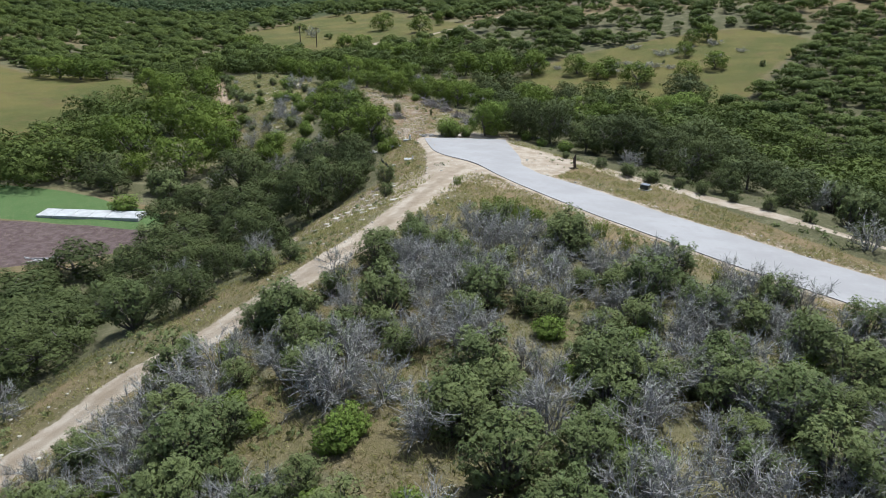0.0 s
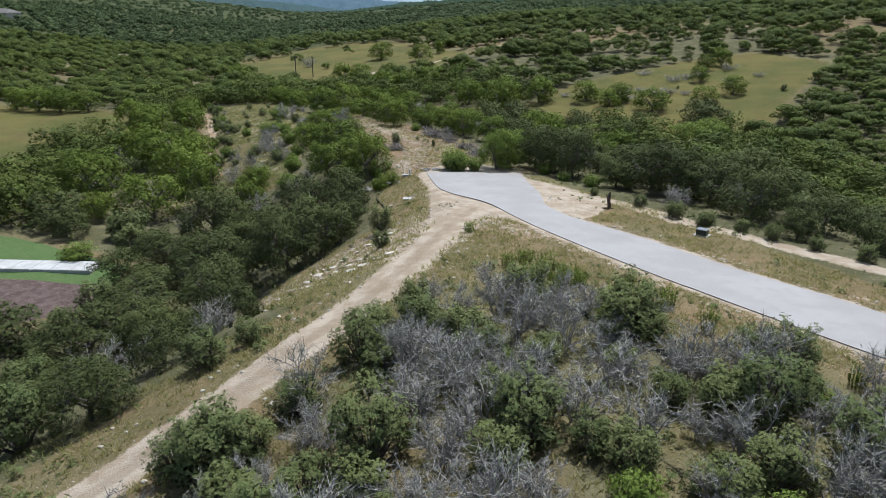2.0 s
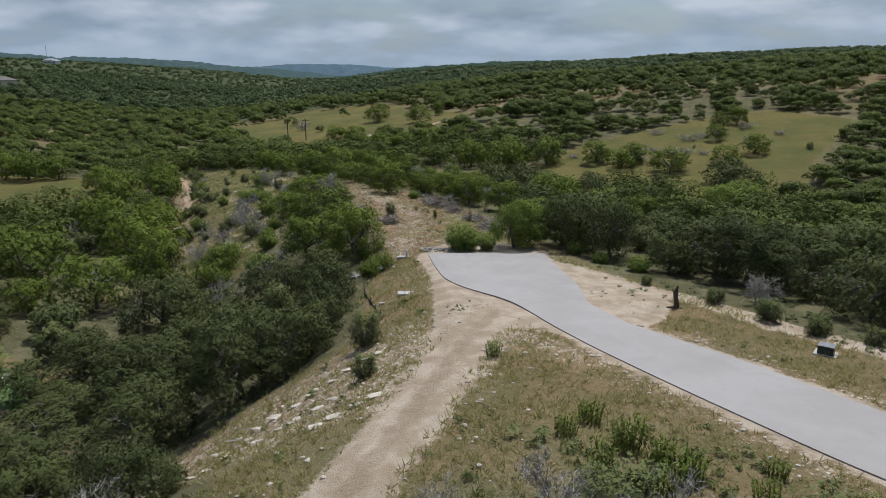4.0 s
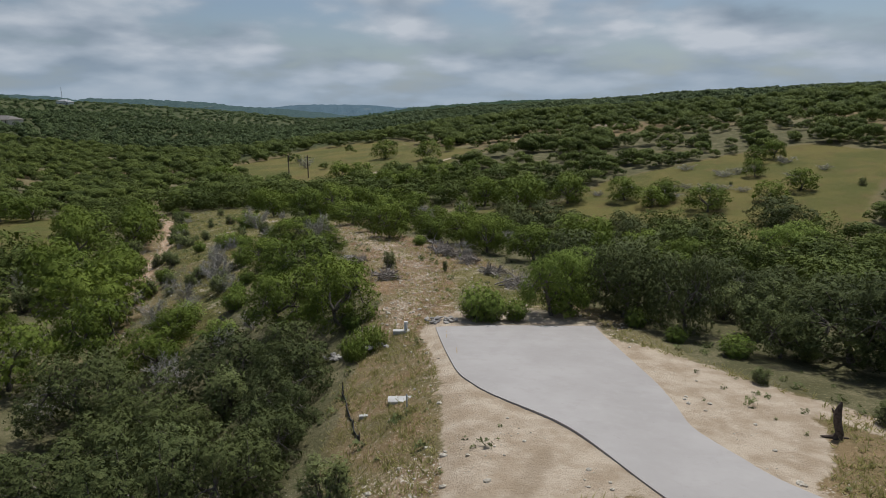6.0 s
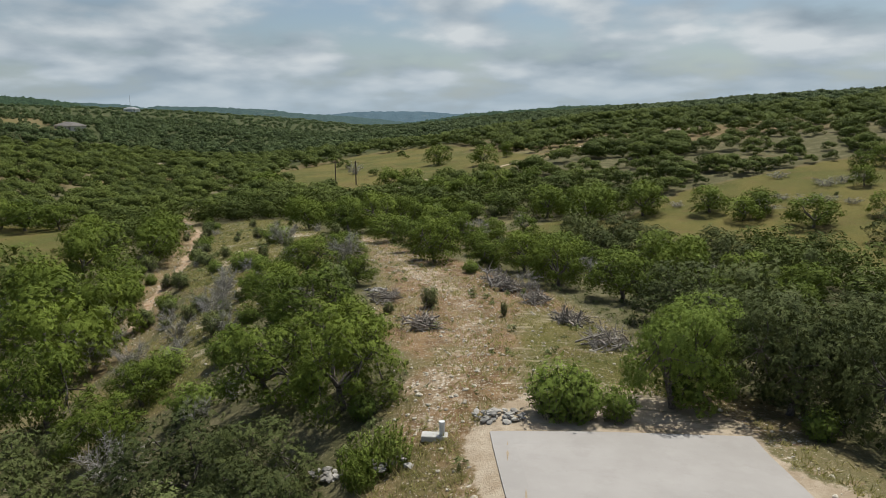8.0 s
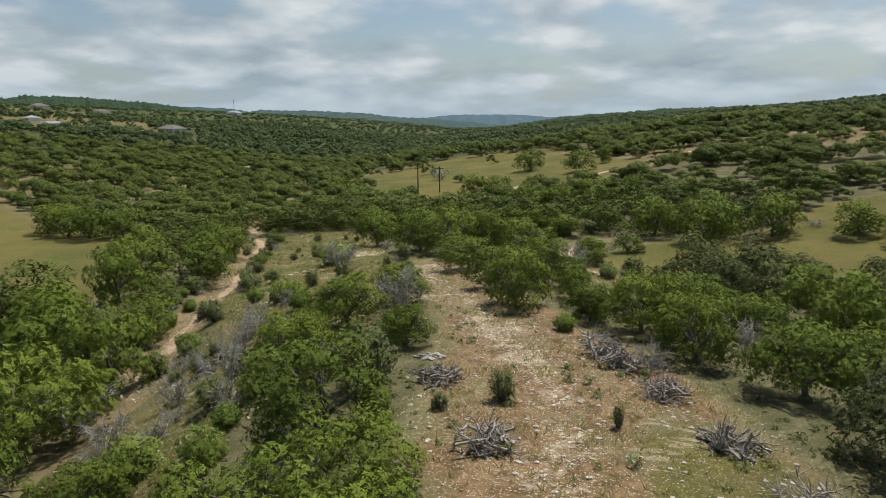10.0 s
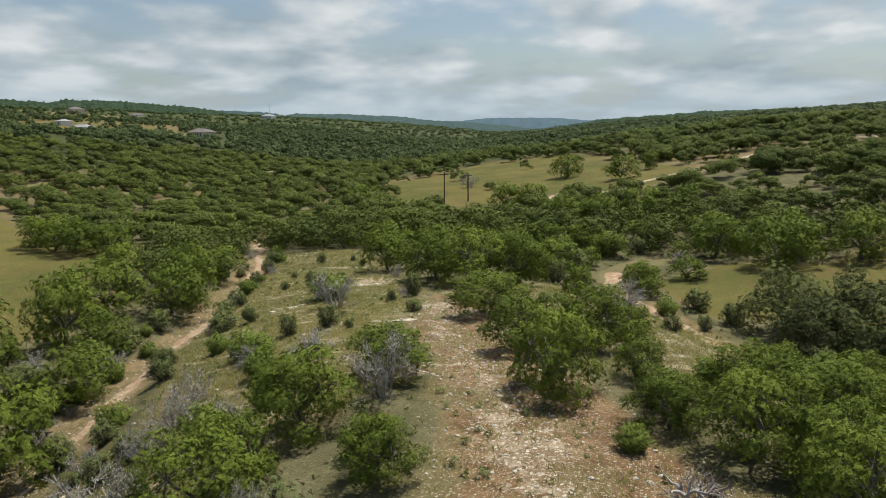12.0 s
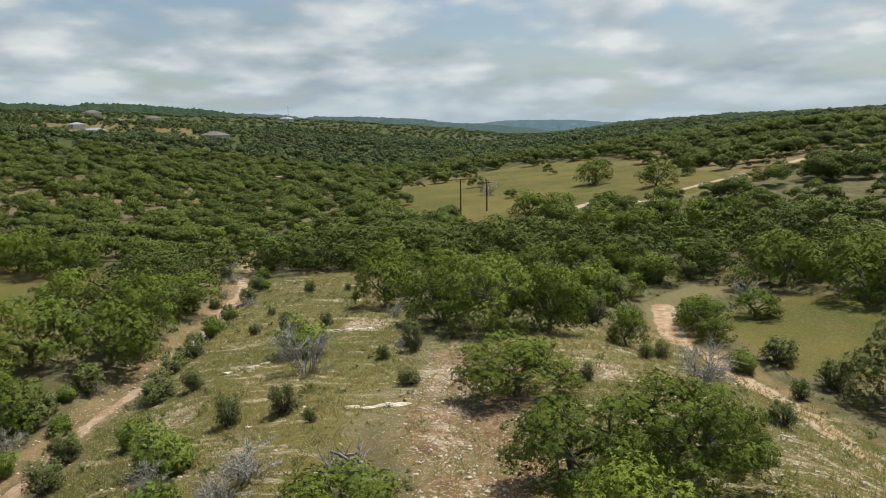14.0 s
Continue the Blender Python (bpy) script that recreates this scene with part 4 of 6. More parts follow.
scrubs = Kind("grey_shrub", [scrub_shape(s) for s in (31, 32, 33)], [scrub_shape(34, twigs=300, sprays=600, size=0.2)], 2.6, 2.8, TWIG, GREYLEAF, "half-dead grey shrub with bare crooked twigs", "shrub", "grey shrubs")
bushes = Kind("green_bush", [bush_shape(s) for s in (41, 42)], [], 1.6, 2.0, BARK, BRIGHT, "leafy bright green bush", "bush", "green bushes")
weeds = Kind("tall_weed", [weed_shape(s) for s in (51, 52)], [], 1.3, 1.0, WEED, WEED, "tall thin green weeds on stony ground", "weeds", "roadside weeds")

# single plants: x, y, height, width
OAKS_SOUTH = [(-10.0, 80.6, 3.8, 4.6), (-9.6, 76.2, 3.4, 4.2), (-10.8, 84.4, 4.0, 4.8), (-9.4, 72.6, 3.2, 3.8), (-27.5, 59.6, 4.2, 6.9), (-23.6, 61.1, 4.0, 6.3), (-10.2, 69.0, 4.2, 4.6), (-14.6, 54.2, 3.9, 4.8), (-19.5, 66.5, 4.8, 6.7), (-13.7, 68.8, 6.0, 7.1), (14.3, 86.6, 5.6, 5.2), (10.8, 89.5, 5.2, 5.2), (-26.7, 87.9, 6.3, 7.7), (-16.1, 88.1, 4.2, 6.2), (12.5, 92, 5.0, 6.2), (-9.0, 91.2, 5.2, 5.6), (7.6, 91.5, 3.4, 4.8), (-47, 91.8, 4.5, 6.9)]
OAKS_RIDGE = [(-13.6, 94.5, 4.8, 6.0), (-37.1, 96.2, 6.1, 8), (-32.1, 100.8, 6.6, 6.5), (-46.9, 102.5, 7.5, 9.1), (-14.4, 103.6, 4.8, 6.5), (-37.8, 110.6, 7.5, 9.1), (7.4, 111.0, 4.2, 5.6), (-20.2, 113.0, 3.6, 4.7), (-13.6, 115.3, 2.7, 3.4), (3.0, 115.0, 4, 4.6), (-19.0, 119.8, 4.2, 5), (0.5, 120.3, 4, 4.9), (-39.9, 120.9, 6.5, 7.2), (-45.1, 121.5, 6.3, 8.2), (-2.9, 123, 2.9, 3.7), (-49.6, 124.9, 6.9, 8.2), (-8.1, 125.8, 4.8, 5.6), (-17.5, 126.8, 3.3, 4.8), (23.2, 128.2, 7.4, 8.6)]
OAKS_NORTH = [(-10.8, 133.8, 3.9, 5.3), (-7.0, 136.0, 4.4, 6.2), (-4.6, 138.6, 2.4, 3.0), (19.6, 143.3, 7, 6.6), (-15.4, 144.2, 3.7, 6.6), (-56.5, 143.2, 7.0, 6.8), (19.3, 149.1, 6.7, 8.3), (-59.3, 151.5, 6.2, 8.9), (-52.5, 153.9, 5.8, 7.9), (9.6, 163.2, 6.8, 8.2), (-54.5, 160, 6.6, 6.6), (57.9, 161.7, 5.7, 9.1), (-21.1, 162.6, 6.4, 8), (-25.9, 164.0, 5.3, 6.9), (-10.2, 164, 3.4, 3.7), (-16.8, 164.9, 6.4, 6.8), (-69.5, 165.4, 5.7, 6.8), (-33.9, 170.4, 5.2, 5.6), (59.3, 170.4, 5.7, 8.3), (15.4, 162.8, 6.6, 8.2)]
OAKS_SLOPES = [(-20.2, 115.9, 2.8, 3.6), (3.0, 118.6, 3.6, 4.6), (0.7, 126.3, 3.2, 4.2), (3.5, 124.7, 3.6, 5), (-4.2, 129.1, 2.6, 3.2), (13.2, 148.4, 3.8, 5), (-24.8, 95.9, 4, 5), (-25.2, 101.1, 3.6, 4.4), (-38.6, 116.9, 4, 5), (5.4, 129.5, 3.2, 4.4), (7.6, 123.4, 3.8, 5.2), (3.2, 133.2, 2.6, 3.6), (8.8, 133.6, 3.6, 4.8)]
OAKS_FAR = [(46.5, 193.5, 5.2, 7.5), (42.5, 190.5, 4.8, 7), (72, 208, 4.5, 5.5), (78, 222, 5, 6), (84, 225, 5, 6), (75, 192, 5, 7), (66, 186, 4.5, 6), (51.6, 182.5, 6.0, 9.3), (1.9, 185.3, 3.1, 5.4), (14.5, 194.6, 7.6, 9.0), (38.8, 198.2, 5.7, 8.1), (-96, 186, 6.4, 9.0), (-103, 188, 6.2, 9), (-89.5, 187, 5.4, 7), (-110, 191, 6.0, 8), (17, 200.5, 7.4, 9), (26, 199.5, 7.0, 9), (7, 201.1, 7.2, 9), (-2.8, 211.2, 4.1, 8.9), (-18, 227.2, 6.4, 8.5), (-11, 228, 6.2, 8), (-3, 232, 6.9, 8.5), (4, 233, 6.5, 8), (-68.1, 246.5, 6.6, 9.2), (-34, 248.3, 6.4, 8), (-28, 249, 6.4, 8), (-9, 282.4, 6.7, 8.2), (-25, 299.9, 7.4, 9), (-1.3, 301.1, 5.4, 5.2)]
ROADSIDE_JUNIPERS = [(17.2, 70.4, 1.2, 1.5), (19.6, 68.4, 1.0, 1.2), (21.2, 65.0, 1.3, 1.5), (23.0, 62.8, 1.1, 1.3), (24.4, 60.8, 1.4, 1.6), (26.4, 58.2, 1.1, 1.3), (28.4, 55.6, 1.3, 1.6), (30.6, 53.0, 1.1, 1.4), (33.2, 50.0, 1.3, 1.6), (14.4, 76.2, 0.9, 1.1)]
JUNIPERS = [(-11.8, 41.6, 2.1, 2.3), (-1.8, 43, 2.3, 1.8), (-10.1, 43.6, 1.5, 1.7), (-4.8, 59.9, 1.4, 1.6), (20.6, 64.4, 1.2, 1.3), (19.2, 67.2, 1.5, 1.8), (-5.3, 65.5, 2.3, 2.2), (-1.4, 105, 1.1, 0.6), (-6.7, 107.2, 1.7, 1.5), (-30.3, 118.8, 1.7, 1.9), (-24.9, 138.1, 0.8, 0.9), (-49.2, 138.7, 2.2, 2.3), (-30.3, 138.8, 1.9, 1.6), (-40.6, 137.6, 1.8, 1.7), (-40.5, 145.1, 1.8, 2.9), (-22.3, 145.7, 1.1, 1.7), (-1.5, 146.6, 1.5, 1.8), (36.4, 146.6, 5.0, 3.4), (-50.3, 148.7, 2.2, 2.6), (-25.2, 154.7, 2.5, 2.1), (-41.8, 159.1, 1.1, 1.2), (-7.6, 161.9, 1.6, 1.7), (2.2, 171.3, 2.5, 3.4), (-14, 176.4, 3.2, 3.4)]
MEADOW_BRUSH = [(57, 198, 2.2, 6), (60.5, 199, 1.8, 5), (48, 196, 2.4, 6.5), (66, 211, 2.2, 6), (84, 219, 2.2, 6), (46, 200, 1.6, 4.5), (50, 202.5, 1.8, 5), (54, 204, 1.4, 4), (70, 213, 1.8, 5), (74.5, 214.5, 1.6, 4.5), (64, 196, 1.4, 4), (79, 203, 1.8, 5), (88, 207, 1.6, 4), (42, 208, 1.6, 4), (60, 222, 1.8, 5), (34, 205, 1.5, 4)]
SHRUBS = [(0.3, 42.3, 1.9, 2.2), (2.5, 43, 2.6, 2.8), (-22.1, 92.5, 2.7, 4), (-36.3, 112.7, 3.5, 5.0), (-25.3, 113.4, 3.4, 3.5), (0.4, 113.2, 1.7, 2.3), (-28.5, 121.9, 3, 3.2), (-16.5, 123.4, 3.6, 3.5), (-29.5, 125.7, 2.6, 3.3), (-24.3, 131.7, 1.7, 3.1), (-30.4, 147.8, 3.7, 4), (-5.2, 150.8, 2.8, 4.3), (-31.4, 166.5, 1.6, 2.1), (-52.6, 290.9, 4.8, 6.2)]
BUSHES = [(-39, 80.6, 1.9, 3.8), (3.4, 88.0, 1.4, 1.8), (0.9, 88.2, 2.3, 3), (-7.8, 89.8, 1.2, 1.5), (11.2, 87.2, 1.3, 1.6), (15.2, 81.0, 1.3, 2.0), (12.8, 84.0, 1.0, 1.4), (1.8, 87.9, 1.9, 2.2)]
SLOPE_BUSHES = [(-31.5, 134.5, 2.2, 3.0), (-29.6, 133.2, 1.8, 2.6), (-36.2, 138.0, 1.6, 2.0), (-33.4, 152.6, 2.8, 4.0), (-27.0, 129.0, 1.7, 2.4), (-14.7, 117.2, 1.6, 2.4), (-22.9, 123.3, 1.8, 2.6), (-4.4, 120.1, 1.2, 1.6), (-2.9, 125.3, 1.8, 2.4), (-1.0, 168.3, 2, 2.6), (-25.4, 104.8, 2.2, 3), (-19.8, 97.3, 2, 3), (-0.6, 129.6, 1.2, 1.8), (2.0, 129.8, 1.4, 2.0)]
SLOPE_SHRUBS = [(-24.1, 129.5, 1.8, 2.6), (-47.7, 139.3, 2, 2.8), (-31.0, 122.3, 1.2, 1.6), (-29.4, 131.5, 1.5, 2), (-52.9, 136.1, 2, 2.8), (-29.1, 114.1, 2.2, 2.8), (-30.5, 109.1, 2.4, 3), (-28.4, 120.0, 2, 2.4), (6.2, 117.4, 2.4, 3.2), (4.6, 121.4, 2.0, 2.8)]
WEEDS = [(12.5, 42, 1.4, 0.9), (11.4, 44.9, 1.3, 1.2), (5.8, 46.1, 1.6, 1.1), (9.1, 46.2, 1, 1), (5.7, 49.4, 1.4, 1.3), (1.7, 59, 0.9, 0.9), (-6.8, 85.6, 1.5, 1.6), (-5.9, 85.9, 1.4, 1.4), (-7.4, 85.2, 1.2, 1.4), (-6.3, 84.6, 1.5, 1.6), (-5.5, 84.9, 1.3, 1.4), (-7.0, 84.3, 1.4, 1.5), (-6.6, 83.7, 1.2, 1.3), (7.2, 47.6, 1.3, 1.2), (6.6, 48.6, 1.1, 1.2), (4.8, 51.5, 1.0, 1.1), (8.0, 44.5, 0.9, 0.9), (14.5, 39.5, 1.2, 1.1), (4.4, 47.8, 1.1, 1.2), (3.6, 50.2, 0.9, 1.0), (16.8, 37.0, 1.1, 0.9), (10.2, 47.8, 0.8, 0.8)]
PALE = [(6.1, 89.6, 5.0, 4.6), (9.4, 97.0, 3.9, 5.2), (46, 141, 6.2, 8.5), (52, 146, 5.8, 8.0)]


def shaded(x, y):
    """Where oaks take the darker leaf, coloured for cloud shade: below the track and in the eastern woods."""
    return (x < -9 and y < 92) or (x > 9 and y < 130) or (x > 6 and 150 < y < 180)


def plant_all():
    rng = np.random.default_rng(5)
    taken = []
    for kind, rows in ((oaks, OAKS_SOUTH + OAKS_RIDGE + OAKS_NORTH + OAKS_SLOPES + OAKS_FAR), (pale_oaks, PALE), (junipers, JUNIPERS + ROADSIDE_JUNIPERS), (scrubs, SHRUBS + SLOPE_SHRUBS + MEADOW_BRUSH), (bushes, BUSHES + SLOPE_BUSHES), (weeds, WEEDS)):
        for x, y, h, w in rows:
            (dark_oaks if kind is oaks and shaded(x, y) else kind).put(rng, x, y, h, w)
            taken.append((x, y, w / 2))
    # thickets along the western creek
    for k in range(64):
        q = 2 + (k + 0.5) / 64 * 7.6
        i = int(q)
        (x0, y0, _), (x1, y1, _) = CREEK_WEST[i], CREEK_WEST[i + 1]
        x, y = x0 + (x1 - x0) * (q - i), y0 + (y1 - y0) * (q - i)
        side = rng.choice([-1, 1]) * rng.uniform(1.3, 4.6)
        c = rng.random()
        (junipers, scrubs, bushes, junipers)[k % 4].put(rng, x + side, y + rng.uniform(-1, 1), 0.8 + 1.3 * c, 1.1 + 1.5 * c)
    # low growth on the slope above the western creek
    for k in range(40):
        x, y, c = rng.uniform(-34, -17), rng.uniform(93, 122), rng.random()
        if min(math.hypot(x - a, y - b) - r for a, b, r in taken) > 0.2 and float(np.max(inside(np.array([x]), np.array([y]), CLEAR_RIDGE))) < 0:
            (scrubs, junipers, bushes)[k % 3].put(rng, x, y, 0.9 + 1.3 * c, 1.3 + 1.5 * c)
            taken.append((x, y, 0.8))
    single = np.array(taken)
    # scrub on the near slope between track and road
    spots = []
    for gx in np.arange(-34, 34, 1.68):
        for gy in np.arange(8, 49, 1.68):
            x, y = gx + rng.uniform(-0.9, 0.9), gy + rng.uniform(-0.9, 0.9)
            spots.append((x, y, rng.random(), rng.random(), rng.random()))
    S = np.array(spots)
    cover = tree_cover(S[:, 0], S[:, 1])
    between = (signed_side(S[:, 0], S[:, 1], TRACK) > 0) & (signed_side(S[:, 0], S[:, 1], ROAD) > 0) & (S[:, 1] < 47) & (S[:, 1] > 4)
    gap = waves(S[:, 0], S[:, 1], 11, 2)
    for (x, y, a, b, c), ok, cov, g in zip(S, between, cover, gap):
        if not ok or abs(x) > 0.72 * y + 4 or min(math.hypot(x + 1.5, y - 19), math.hypot(x + 0.3, y - 25), math.hypot(x + 6, y - 20.5)) < 1.7 or a > cov * (1.1 - 0.6 * (g > 0.3)) or np.min(np.hypot(single[:, 0] - x, single[:, 1] - y) - single[:, 2]) < 0.2:
            continue
        if b < 0.48:
            scrubs.put(rng, x, y, 1.4 + 1.3 * c, 1.9 + 1.4 * c)
        elif b < 0.88:
            junipers.put(rng, x, y, 1.5 + 1.6 * c * c, 1.8 + 1.5 * c)
        else:
            bushes.put(rng, x, y, 0.7 + 0.5 * c, 1.2 + 0.8 * c)
    # the woods on both sides
    spots = []
    for gx in np.arange(-150, 150, 4.1):
        for gy in np.arange(-6, 232, 4.1):
            spots.append((gx + rng.uniform(-1.9, 1.9), gy + rng.uniform(-1.9, 1.9), rng.random(), rng.random(), rng.random()))
    S = np.array(spots)
    cover = tree_cover(S[:, 0], S[:, 1])
    scrubland = (signed_side(S[:, 0], S[:, 1], TRACK) > 0) & (signed_side(S[:, 0], S[:, 1], ROAD) > 0) & (S[:, 1] < 47)
    line = np.minimum(near_line(S[:, 0], S[:, 1], [(0, 0, 0), (0, 60, 0), (-3, 100, 0), (-14, 160, 0)])[0], 999)
    order = np.argsort(line)
    shore = np.max([inside(S[:, 0], S[:, 1], p) for p in (CLEAR_ROADSIDE, CLEAR_RIDGE, MEADOW_EAST, MEADOW_WEST, OPEN_SLOPE, OPEN_EAST)], 0)
    things, stuff = 0, ([], [])
    for i in order:
        x, y, a, b, c = S[i]
        if scrubland[i] or (abs(x) > 0.78 * (y + 10) + 8 and abs(x) > 78) or a > cover[i] or np.min(np.hypot(single[:, 0] - x, single[:, 1] - y) - single[:, 2]) < 0.9:
            continue
        sparse = cover[i] < 0.2
        aside = abs(x) > 0.78 * (y + 10) + 8
        h, w = (2.4 + 2.9 * c * rng.uniform(0.7, 1.2), 3.2 + 4.0 * c)
        if x < -18 and y < 74:
            h *= 0.72
        if not sparse and (cover[i] < 0.3 or shore[i] > -0.42 * w):
            continue
        if sparse:
            junipers.put(rng, x, y, 0.8 + 1.2 * c, 0.8 + 1.2 * c)
        elif b < (0.35 if -42 < x < -15 and 82 < y < 130 else 0.72):
            if things < 200 and not aside:
                things += 1
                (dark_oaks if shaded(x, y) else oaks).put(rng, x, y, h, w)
            else:
                stuff[int(aside or line[i] > 72)].append((x, y, h * 1.1, w * 1.22))
        elif aside:
            stuff[1].append((x, y, h * 0.9, w * 1.1))
        elif b < (0.6 if -42 < x < -15 and 82 < y < 130 else 0.9) and line[i] < 48:
            junipers.put(rng, x, y, 2.2 + 1.6 * c, 2.4 + 1.5 * c)
        elif line[i] < 48:
            scrubs.put(rng, x, y, 2.2 + 1.2 * c, 2.6 + 1.4 * c)
        else:
            stuff[line[i] > 72].append((x, y, h * 0.9, w * 1.1))
    for k in (oaks, dark_oaks, pale_oaks, junipers, scrubs, bushes, weeds):
        k.settle()
    return stuff


def forest(name, rows, shapes, base_h, base_w, mat, label, seed):
    """Many plants joined into one object."""
    rng = np.random.default_rng(seed)
    rows = np.asarray(rows, float)
    z = height(rows[:, 0], rows[:, 1])
    vs, fs, ts, ns, n = [], [], [], [], 0
    for i, (x, y, h, w) in enumerate(rows):
        v, f, *nn = shapes[i % len(shapes)]
        a = rng.uniform(0, 6.283)
        ca, sa, s = math.cos(a), math.sin(a), w / base_w
        vs.append(np.stack([(v[:, 0] * ca - v[:, 1] * sa) * s + x, (v[:, 0] * sa + v[:, 1] * ca) * s + y, v[:, 2] * h / base_h + z[i] - 0.1], 1))
        if nn:
            k = nn[0]
            ns.append(np.stack([k[:, 0] * ca - k[:, 1] * sa, k[:, 0] * sa + k[:, 1] * ca, k[:, 2]], 1))
        fs.append(f + n)
        ts.append(np.full(len(v), rng.random()))
        n += len(v)
    me = mesh_of(name, np.concatenate(vs), np.concatenate(fs), mat, True, np.concatenate(ns) if ns else None, tone=np.concatenate(ts))
    tagged(new(name, me), label, "trees", kind="stuff")


def soft_crown(seed, lumps, h=5.5, w=6.5):
    """A woodland crown: many overlapping ragged lumps of foliage, the topmost in the middle."""
    rng = np.random.default_rng(seed)
    bm = bmesh.new()
    bmesh.ops.create_icosphere(bm, subdivisions=1, radius=1.0)
    sv = np.array([q.co[:] for q in bm.verts])
    sf = np.array([[q.index for q in p.verts] for p in bm.faces])
    bm.free()
    vs, fs, ns = [], [], []
    size = 1.05 / lumps ** 0.42
    for k in range(lumps):
        q = (k + 0.5) / lumps
        a = k * 2.4 + rng.normal() * 0.4
        rad = w * 0.4 * math.sqrt(q) * rng.uniform(0.75, 1.15)
        c = np.array([rad * math.cos(a), rad * math.sin(a), h * (0.72 - 0.46 * q * rng.uniform(0.5, 1.3))])
        r = np.array([w, w, h]) * 0.42 * size * rng.uniform(0.7, 1.3)
        turn = unit(rng.normal(size=(3, 3)))
        turn = np.linalg.qr(turn)[0]
        sk = sv @ turn
        v = sk * rng.uniform(0.82, 1.15, (len(sv), 1))
        p = c + v * r
        p[:, 2] = np.maximum(p[:, 2], 0.1)
        fs.append(sf + k * len(sv)), vs.append(p)
        ns.append(unit(0.7 * sk + 0.8 * unit((p - (0, 0, h * 0.3)) / (w, w, h)) + 0.2 * rng.normal(size=sv.shape)))
    return np.concatenate(vs), np.concatenate(fs), np.concatenate(ns)


def dome(seed, h=5.0, w=6.0):
    """A lumpy low crown for the far slopes."""
    rng = np.random.default_rng(seed)
    rings, sides, v = 3, 6, []
    for i in range(rings):
        e = i / (rings - 1) * 1.05
        for j in range(sides):
            a = (j + 0.5 * (i % 2)) * 2 * math.pi / sides
            k = rng.uniform(0.75, 1.2)
            v.append((w / 2 * math.cos(e) * math.cos(a) * k, w / 2 * math.cos(e) * math.sin(a) * k, h * (0.08 + 0.9 * math.sin(e)) * rng.uniform(0.8, 1.08)))
    v.append((0, 0, h * 0.93))
    top = len(v) - 1
    f = []
    for i in range(rings - 1):
        for j in range(sides):
            a, b, c, d = i * sides + j, i * sides + (j + 1) % sides, (i + 1) * sides + (j + 1) % sides, (i + 1) * sides + j
            f += [(a, b, c), (a, c, d)]
    f += [((rings - 1) * sides + j, (rings - 1) * sides + (j + 1) % sides, top) for j in range(sides)]
    return np.array(v), np.array(f)


# plots of the far houses: x, y, clear width either way
HOMES = [(-335, 563, 20), (-596, 712, 26), (-570, 775, 18), (-377, 488, 17), (-424, 520, 14), (-637, 1190, 26)]


def far_woods(near_rest):
    forest("woodland_edge", near_rest[0], [oak_shape(s, clumps=18, sprays=640, size=0.6, twigs=False, loose=0.6)[1] for s in (61, 62, 63)], 5.5, 6.5, WOODS, "dense green oak woods beside the meadows", 1)
    forest("outer_woodland", near_rest[1], [soft_crown(s, 13) for s in (64, 65, 66, 67)], 5.5, 6.5, WOODS, "green oak woods beyond the creeks", 4)
    rng = np.random.default_rng(8)
    # a fan ahead of the ridge
    for name, lo, hi, n, sparse, shapes, big, label in (
        ("hillside_woods", 150, 420, 6400, 0.8, [soft_crown(s, 9) for s in (71, 72, 73, 74, 75)], (5.5, 6.5), "dark green oak and juniper woods on the slopes"),
        ("upper_woods", 420, 900, 17000, 0.9, [soft_crown(s, 4) for s in (76, 77, 78, 79)], (5.5, 6.5), "dark green woods on the upper slopes"),
        ("distant_woods", 900, 3000, 7500, 1.0, [dome(s) for s in (81, 82, 83, 84)], (5.0, 6.0), "dark woods covering the distant hills")):
        r = np.sqrt(rng.uniform(lo ** 2, hi ** 2, n)) if hi < 1000 else lo + (hi - lo) * rng.random(n) ** 1.3
        a = rng.uniform(radians(-44), radians(60), n)
        x, y = -r * np.sin(a), 60 + r * np.cos(a)
        keep = ((np.abs(x) > 150) | (y > 232)) & (rng.random(n) < tree_cover(x, y) * sparse)
        for hx, hy, reach in HOMES:
            far = math.hypot(hx, hy - 100)
            ux, uy = -hx / far, (100 - hy) / far
            ahead, side = (x - hx) * ux + (y - hy) * uy, np.abs((x - hx) * uy - (y - hy) * ux)
            keep &= ~((ahead > -reach) & (ahead < 2.6 * reach) & (side < reach))
        c = rng.random(n) ** 1.5
        grow = np.maximum(1, r / 900)
        forest(name, np.stack([x, y, 2.6 + 3.6 * c, (4.0 + 5.2 * c) * grow], 1)[keep], shapes, *big, WOODS if hi < 500 else CANOPY, label, int(lo))


far_woods(plant_all())


